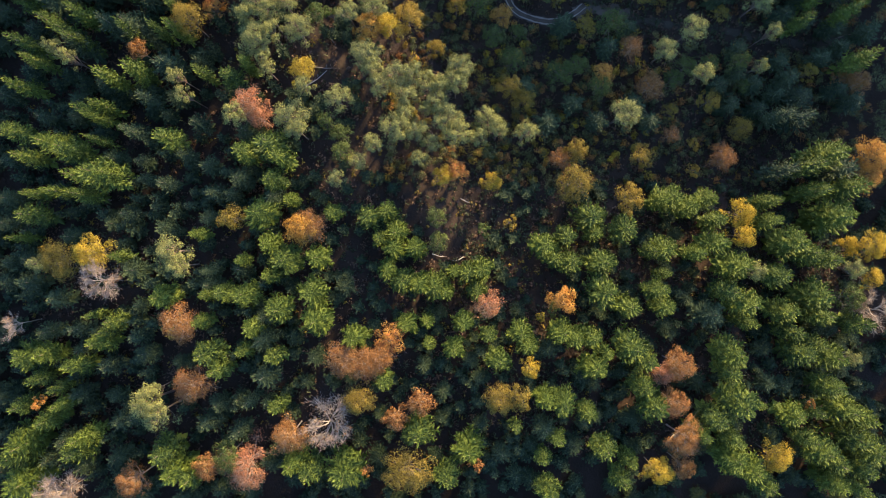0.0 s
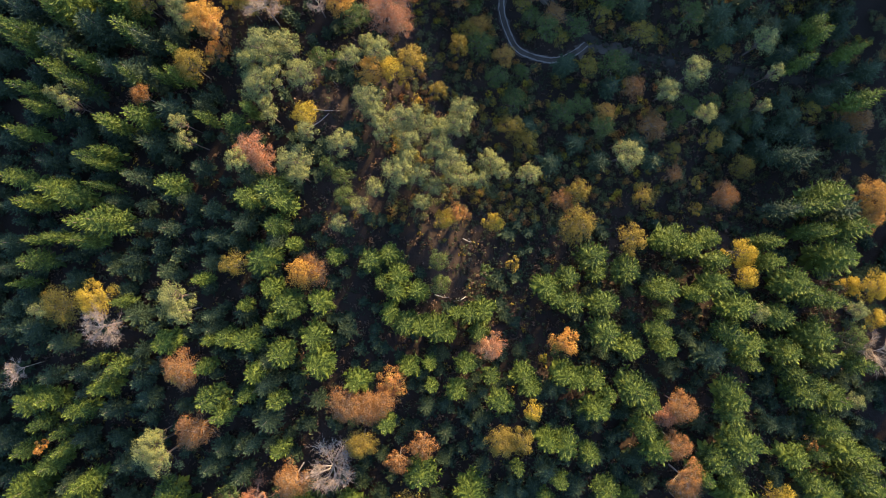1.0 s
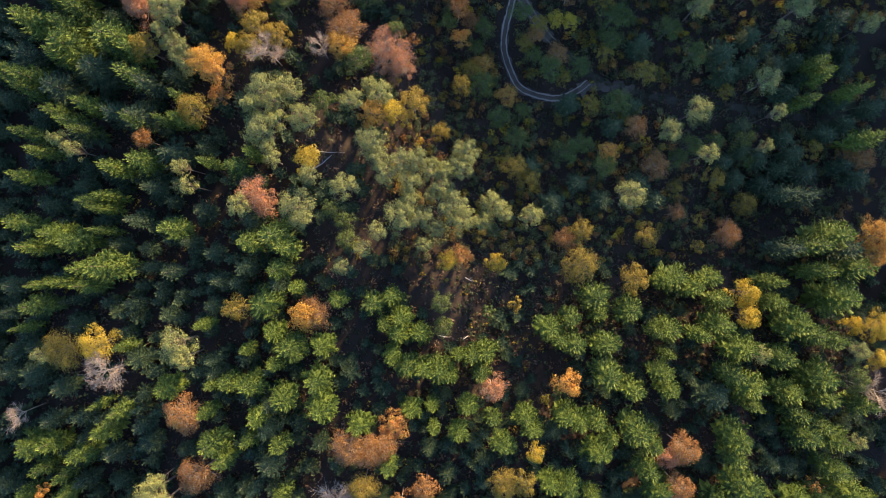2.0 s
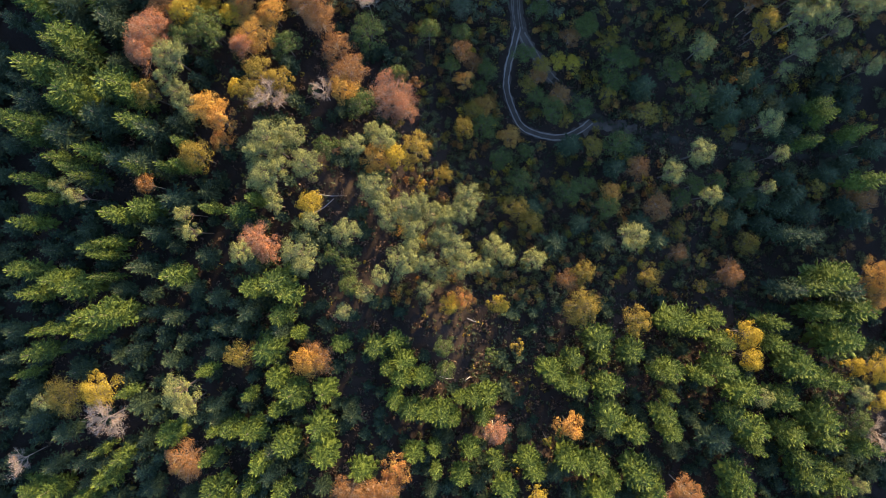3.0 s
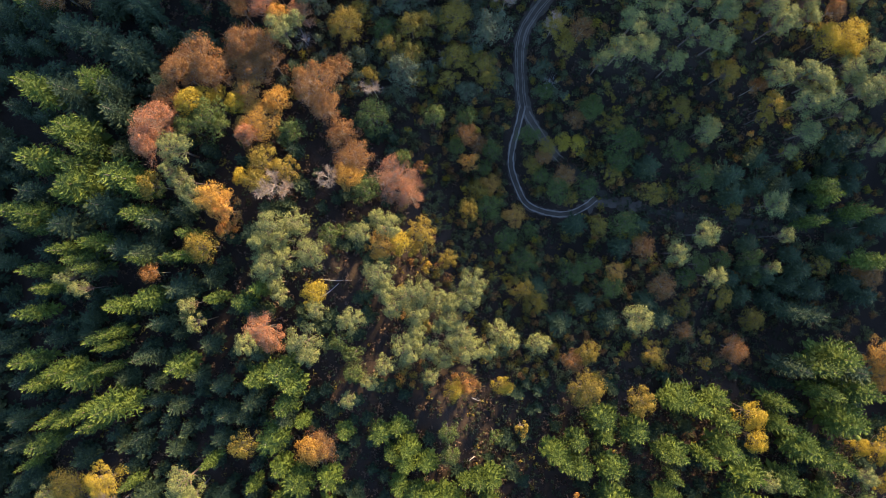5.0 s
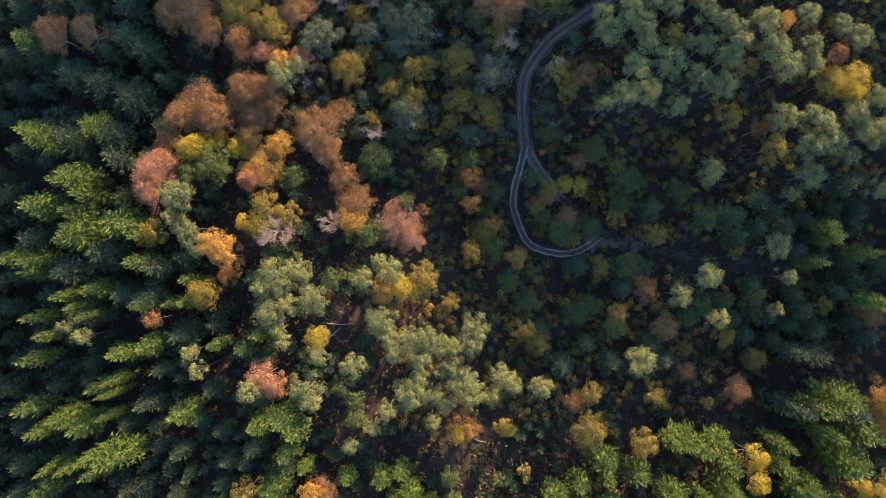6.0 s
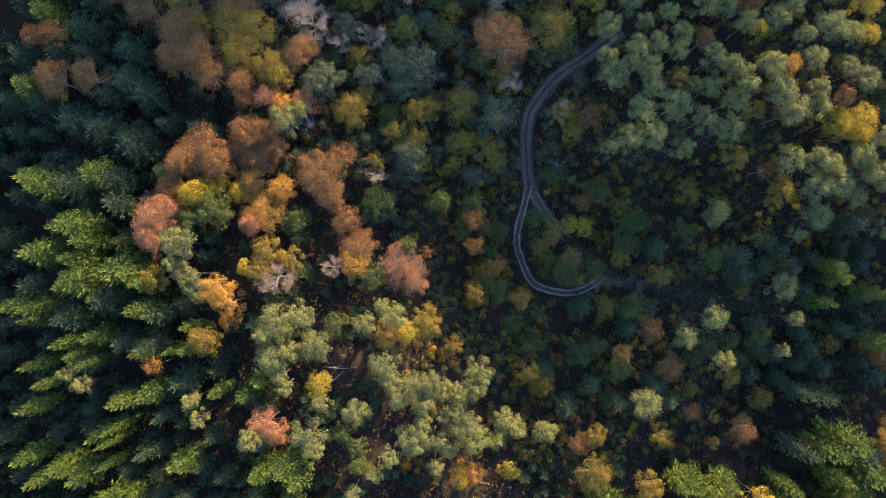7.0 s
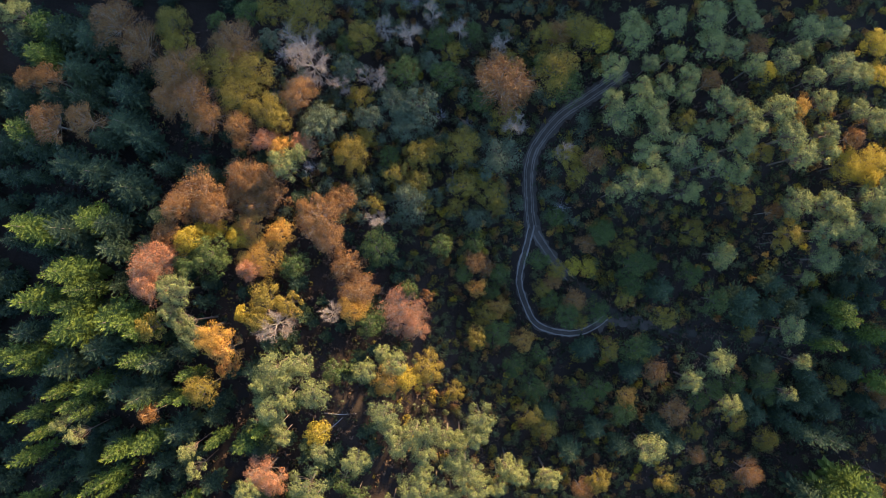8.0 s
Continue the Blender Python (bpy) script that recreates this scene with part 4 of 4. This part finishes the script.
spruce(21.5, -24.6, 11.9, 2.45)
spruce(29.9, -21.1, 15.2, 2.76)
spruce(33.5, -22.5, 15.6, 2.76)
spruce(38.4, -22.5, 16.8, 2.45)
spruce(41.3, -26.8, 15.7, 1.84)
orange(-12.9, -22.2, 11.0, 3.27)
copper(-16.2, -27.2, 12.9, 3.54)
spruce(14.2, -28.1, 12.5, 3.05)
spruce(38.2, -30.1, 14.9, 3.35)
gold(22.0, -30.2, 11.0, 2.13)
spruce(48.0, -24.9, 18.1, 3.96)
spruce(51.6, -28.3, 17.7, 3.04)
spruce(-14.9, -32.7, 16.9, 2.66)
spruce(25.9, -37.5, 12.5, 3.01)
spruce(30.1, -38.2, 13.3, 3.32)
spruce(28.9, -47.6, 12.3, 2.12)
young_spruce(25.7, -45.3, 10.2, 2.98)
spruce(25.4, -52.6, 12.2, 2.13)
olive(14.2, -37.8, 11.0, 3.64)
olive(19.1, -37.1, 11.4, 2.73)
spruce(18.4, -44.8, 12.2, 1.52)
spruce(36.5, -41.2, 13.3, 2.42)
spruce(-6.1, -45.5, 16.6, 3.88)
copper(-5.4, -38.0, 15.0, 3.30)
copper(-11.6, -42.1, 14.6, 2.69)
spruce(6.4, -50.1, 15.0, 3.92)
spruce(0.8, -56.8, 16.4, 3.00)
olive(-8.6, -55.1, 16.0, 5.07)
copper(8.6, -54.9, 11.6, 1.83)
spruce(54.0, -39.5, 17.5, 3.95)
spruce(50.8, -35.1, 17.0, 2.74)
russet(55.9, -31.8, 15.1, 2.76)
copper(59.9, -29.2, 16.6, 3.66)
copper(58.4, -38.5, 15.7, 3.33)
spruce(40.8, -50.3, 14.7, 2.73)
spruce(47.4, -53.5, 14.4, 2.13)
spruce(45.1, -58.1, 15.5, 2.73)
spruce(26.7, -60.7, 13.8, 3.32)
gold(78.7, 10.2, 16.8, 3.20)
gold(79.0, 3.8, 16.1, 2.87)
spruce(65.4, 11.3, 18.5, 2.56)
spruce(70.6, 13.5, 16.9, 2.88)
spruce(72.7, 7.5, 19.4, 2.85)
spruce(71.0, 1.6, 20.8, 3.12)
spruce(86.5, 12.6, 22.3, 2.21)
spruce(86.0, 7.4, 20.8, 2.20)
spruce(103.0, 8.2, 22.6, 4.41)
spruce(91.8, 1.6, 19.4, 4.08)
spruce(95.7, -1.0, 18.4, 3.14)
spruce(101.1, -2.5, 18.7, 3.14)
gold(108.7, 0.9, 13.7, 2.26)
pine(106.2, -4.9, 18.4, 2.09)
gold(113.5, 0.9, 17.9, 3.50)
gold(113.2, -7.5, 14.6, 2.55)
spruce(65.9, -1.3, 18.9, 2.19)
spruce(75.7, -4.4, 20.5, 4.00)
pine(79.7, -5.6, 19.9, 2.06)
spruce(87.6, -7.1, 18.6, 3.44)
spruce(77.7, -14.1, 20.1, 3.99)
spruce(73.3, -11.2, 19.0, 2.76)
spruce(78.4, -18.6, 17.4, 2.15)
young_spruce(68.8, -17.1, 14.1, 4.23)
spruce(97.6, -12.7, 17.6, 4.09)
spruce(98.3, -17.3, 18.2, 3.14)
spruce(89.1, -16.2, 17.6, 3.13)
spruce(91.2, -21.5, 18.0, 2.50)
green(107.0, -12.9, 15.9, 3.14)
bare(111.4, -15.5, 16.6, 4.39)
spruce(108.7, -19.8, 17.6, 2.50)
spruce(92.6, -27.1, 18.3, 3.41)
spruce(96.9, -25.1, 17.5, 2.49)
spruce(100.6, -27.9, 18.5, 3.42)
pine(104.6, -28.0, 18.0, 1.82)
spruce(73.6, -27.0, 15.5, 3.97)
spruce(72.3, -31.0, 15.5, 2.73)
spruce(74.0, -38.5, 18.1, 4.17)
spruce(67.9, -42.0, 17.4, 3.28)
spruce(78.9, -38.9, 16.0, 1.50)
spruce(64.7, -46.4, 17.4, 2.70)
spruce(72.8, -47.6, 16.6, 2.39)
spruce(99.3, -35.5, 17.3, 3.39)
spruce(103.4, -41.2, 18.7, 3.69)
spruce(108.2, -43.0, 19.4, 2.77)
spruce(95.3, -41.8, 14.9, 2.15)
orange(94.9, -40.4, 11.4, 1.56)
spruce(88.4, -41.9, 15.2, 3.02)
gold(84.1, -52.4, 14.4, 3.33)
spruce(73.2, -52.7, 16.3, 3.91)
spruce(77.1, -55.2, 16.6, 3.31)
spruce(80.9, -58.9, 17.2, 3.02)
spruce(96.8, -51.4, 16.9, 3.66)
spruce(99.8, -54.6, 17.3, 2.75)
spruce(92.2, -48.3, 16.2, 2.43)
spruce(106.1, -48.2, 19.3, 3.38)
spruce(109.4, -51.4, 20.1, 4.00)
spruce(107.4, -56.4, 18.8, 3.38)
spruce(99.8, -59.9, 17.5, 3.05)
spruce(105.8, -60.8, 19.4, 2.45)
copper(60.3, -47.4, 15.7, 4.23)
gold(54.2, -56.1, 14.6, 3.34)
copper(60.4, -54.8, 15.4, 2.73)
spruce(98.8, 14.8, 22.8, 2.84)
bare(-91.1, -58.2, 14.2, 3.98)


# denser young growth between the trees, where none has been set, and the woods around
TRACKS = [(p.x, p.y) for line in (main_line, west_line, east_line) for p in line[::3]]
OPEN = [(-30, 45, 6), (-3, 12, 7), (4, 4, 6), (10, 16, 6), (-33, 78, 5), (-52, 70, 5), (60, 104, 4), (55, 76, 5), (-95, 55, 3)]


def free_at(x, y, gap, set_trees):
    if any((x - a) ** 2 + (y - b) ** 2 < 9 for a, b in TRACKS) or any((x - a) ** 2 + (y - b) ** 2 < c * c for a, b, c in OPEN):
        return False
    d = (set_trees[:, 0] - x) ** 2 + (set_trees[:, 1] - y) ** 2
    return bool((d > (gap + 0.75 * set_trees[:, 2]) ** 2).all())


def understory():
    """Conifers that stand close between the taller trees, their shade put into the needle colour."""
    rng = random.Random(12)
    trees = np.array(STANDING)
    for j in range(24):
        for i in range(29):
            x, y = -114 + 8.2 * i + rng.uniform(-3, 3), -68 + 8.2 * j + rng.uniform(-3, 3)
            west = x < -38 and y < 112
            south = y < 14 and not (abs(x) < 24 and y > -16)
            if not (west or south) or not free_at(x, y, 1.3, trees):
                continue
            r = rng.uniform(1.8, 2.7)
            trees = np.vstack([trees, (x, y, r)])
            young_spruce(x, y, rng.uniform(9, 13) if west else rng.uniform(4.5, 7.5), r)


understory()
LOW_CROWNS = [spruce_crown(random.Random(320 + k), 20, 2.9, 6, 2, 0.8, 0.2, 2.2) for k in range(4)]


def fill(name, label, seed, material, zone, count):
    """Low growth that fills the gaps between the trees, joined."""
    rng = random.Random(seed)
    b = Build()
    trees = np.array(STANDING)
    for _ in range(count):
        x, y = rng.uniform(-128, 138), rng.uniform(-80, 160)
        here = "west" if x < -45 or (x < -14 and y < 92) or y < 18 else ("north" if x < 30 and y > 92 else "valley")
        if (here != zone and not (zone == "valley" and here == "north")) or (x > 62 and y < 70 and name[:4] in ("gold", "oran", "oliv")) or not free_at(x, y, 0.15, trees):
            continue
        z, inside = float(ground_height(x, y)), -112 < x < 122 and -68 < y < 148
        trees = np.vstack([trees, (x, y, {"north": 0.7, "west": 1.5}.get(zone, 1.0) if inside else 2.2)])
        if zone == "west":
            h, r = (rng.uniform(5, 10) if x < -38 else rng.uniform(3.5, 6.5), rng.uniform(1.5, 2.3)) if inside else (rng.uniform(16, 22), rng.uniform(2.4, 3.2))
            crown, turn = rng.choice(LOW_CROWNS), rng.uniform(0, 6.28)
            c, sn, first = math.cos(turn) * r / 2.9, math.sin(turn) * r / 2.9, len(b.v)
            b.v += [Vector((x + c * v.x - sn * v.y, y + sn * v.x + c * v.y, z + h / 20 * v.z)) for v in crown.v]
            b.f += [tuple(first + i for i in f) for f in crown.f]
        else:
            h, r = (rng.uniform(6, 10) if zone == "north" else rng.uniform(1.5, 4.5), rng.uniform(1.4, 2.1) if zone == "north" else rng.uniform(1.0, 1.7)) if inside else (rng.uniform(5, 9), rng.uniform(2, 2.8))
            for k in range(4):
                if name.startswith("bare"):
                    p = Vector((x, y, z + h * rng.uniform(0.3, 0.6)))
                    b.tube([Vector((x, y, z)), p], [0.06, 0.04], 3)
                    b.twigs(rng, p, Vector((x, y, z + h * 0.75)), 1.2 * r, 16, 0.022)
                    continue
                c = Vector((x + rng.uniform(-0.6, 0.6) * r, y + rng.uniform(-0.6, 0.6) * r, z + h - r * rng.uniform(0.5, 1.2)))
                b.cards(rng, c, 0.62 * r, (56 if zone == "north" else 36) if inside else 60, 0.19 if inside else 0.22)
    tagged(new(name, b.mesh(name, material)), label, "undergrowth", kind="stuff")


fill("young_conifers", "low young conifers growing between the trees, needles darkened as shade", 1, SHADED_SPRUCE, "west", 3400)
fill("bare_thicket", "leafless grey saplings with fine pale twigs", 6, PALE_BARK, "north", 320)
fill("grey_thicket", "grey-green willow and birch thicket between the trees", 5, WILLOW, "north", 5000)
fill("gold_thicket", "low golden-yellow shrubs beside the track", 7, GOLD, "valley", 800)
fill("orange_thicket", "low orange-brown shrubs beside the track", 8, ORANGE, "valley", 800)
fill("green_thicket", "low green thicket between the trees", 2, THICKET, "valley", 6500)
fill("olive_thicket", "low olive-yellow thicket between the trees", 3, OLIVE, "valley", 2600)
fill("brown_thicket", "low brown leafy thicket between the trees", 4, COPPER, "valley", 1800)

for protos, _, _ in KINDS.values():
    for ob in protos:
        for o in (*ob.children_recursive, ob):
            bpy.data.objects.remove(o)


# fallen trunks
def log(x0, y0, x1, y1, r, lift=0.3):
    b = Build()
    a, c = Vector((x0, y0, float(ground_height(x0, y0)) + lift)), Vector((x1, y1, float(ground_height(x1, y1)) + lift * 0.8))
    mid = a.lerp(c, 0.5) + Vector((0.2, -0.3, 0.1))
    b.tube([a, a.lerp(mid, 0.5), mid, c], [r, r * 0.9, r * 0.75, r * 0.4], 7)
    for k in range(3):
        p = a.lerp(c, 0.4 + 0.17 * k)
        b.tube([p, p + Vector((0.5 - 0.4 * k, 0.6, 0.5))], [r * 0.3, 0.02], 4)
    return tagged(new("fallen_log", b.mesh("fallen_log", PALE_BARK)), "fallen bleached tree trunk lying on the forest floor", "log", "fallen logs")


log(-34.4, 40.9, -29.1, 44.7, 0.16)
log(-33.7, 45.8, -25.9, 45.5, 0.12)
log(-2.8, -1.3, 0.9, -2.1, 0.13)
log(5.5, -2.1, 2.4, -3.2, 0.15)
log(4.7, 13.6, 7.8, 12.4, 0.12)
log(-30.3, 55.5, -27.3, 52.1, 0.12)


# undergrowth: low plants in three colours
track_at = np.array([(p.x, p.y) for line in (main_line, west_line, east_line[:20]) for p in line[::3]])


def undergrowth(name, seed, material, count, label):
    rng = random.Random(seed)
    b = Build()
    for _ in range(count):
        x, y = rng.uniform(-105, 115), rng.uniform(-55, 140)
        if ((track_at - (x, y)) ** 2).sum(1).min() < 4.5 or (name.startswith("green") and x < 0 and rng.random() < 0.6):
            continue
        z = float(ground_height(x, y))
        w = rng.uniform(0.5, 1.3)
        b.cards(rng, Vector((x, y, z + 0.25 * w)), w, 8, 0.36, 0.6, 1.0, 0.0)
    ob = new(name, b.mesh(name, material))
    tagged(ob, label, "undergrowth", kind="stuff")


undergrowth("green_undergrowth", 1, FERN, 13000, "low green bramble and fern on the forest floor")
undergrowth("brown_undergrowth", 2, BRACKEN, 7000, "low brown bracken and fallen leaves")
undergrowth("olive_undergrowth", 3, OLIVE, 1200, "low olive-yellow seedlings on the forest floor")


# the woods beyond, to the hills
def far_woods():
    rng = random.Random(5)
    b = Build()
    for _ in range(3200):
        d, a = 60 + 640 * rng.random(), rng.uniform(0, 6.2832)
        x, y = d * math.cos(a) + 5, d * math.sin(a) + 40
        if -128 < x < 138 and -80 < y < 160:
            continue
        h, r, z = rng.uniform(8, 13), rng.uniform(2.2, 3.4), float(ground_height(x, y))
        tiers = 6 if d < 260 else 4
        for k in range(tiers):
            u = k / tiers
            tip, turn = Vector((x, y, z + h * min(1.0, 0.38 + u))), rng.uniform(0, 6.28)
            points = 7 if d < 260 else 5
            for j in range(points):
                w = turn + 6.2832 * j / points
                l = r * (1 - u) ** 0.8 * rng.uniform(0.7, 1.25)
                foot, wide = z + h * (0.1 + 0.85 * u), 2.6 / points
                b.face(tip, Vector((x + l * 0.75 * math.cos(w - wide * 0.5), y + l * 0.75 * math.sin(w - wide * 0.5), foot)), Vector((x + l * 1.15 * math.cos(w), y + l * 1.15 * math.sin(w), foot - 0.04 * h)), Vector((x + l * 0.75 * math.cos(w + wide * 0.5), y + l * 0.75 * math.sin(w + wide * 0.5), foot)))
    tagged(new("far_woods", b.mesh("far_woods", SPRUCE)), "distant dark conifer woods on the hills around", "woods", kind="stuff")


far_woods()
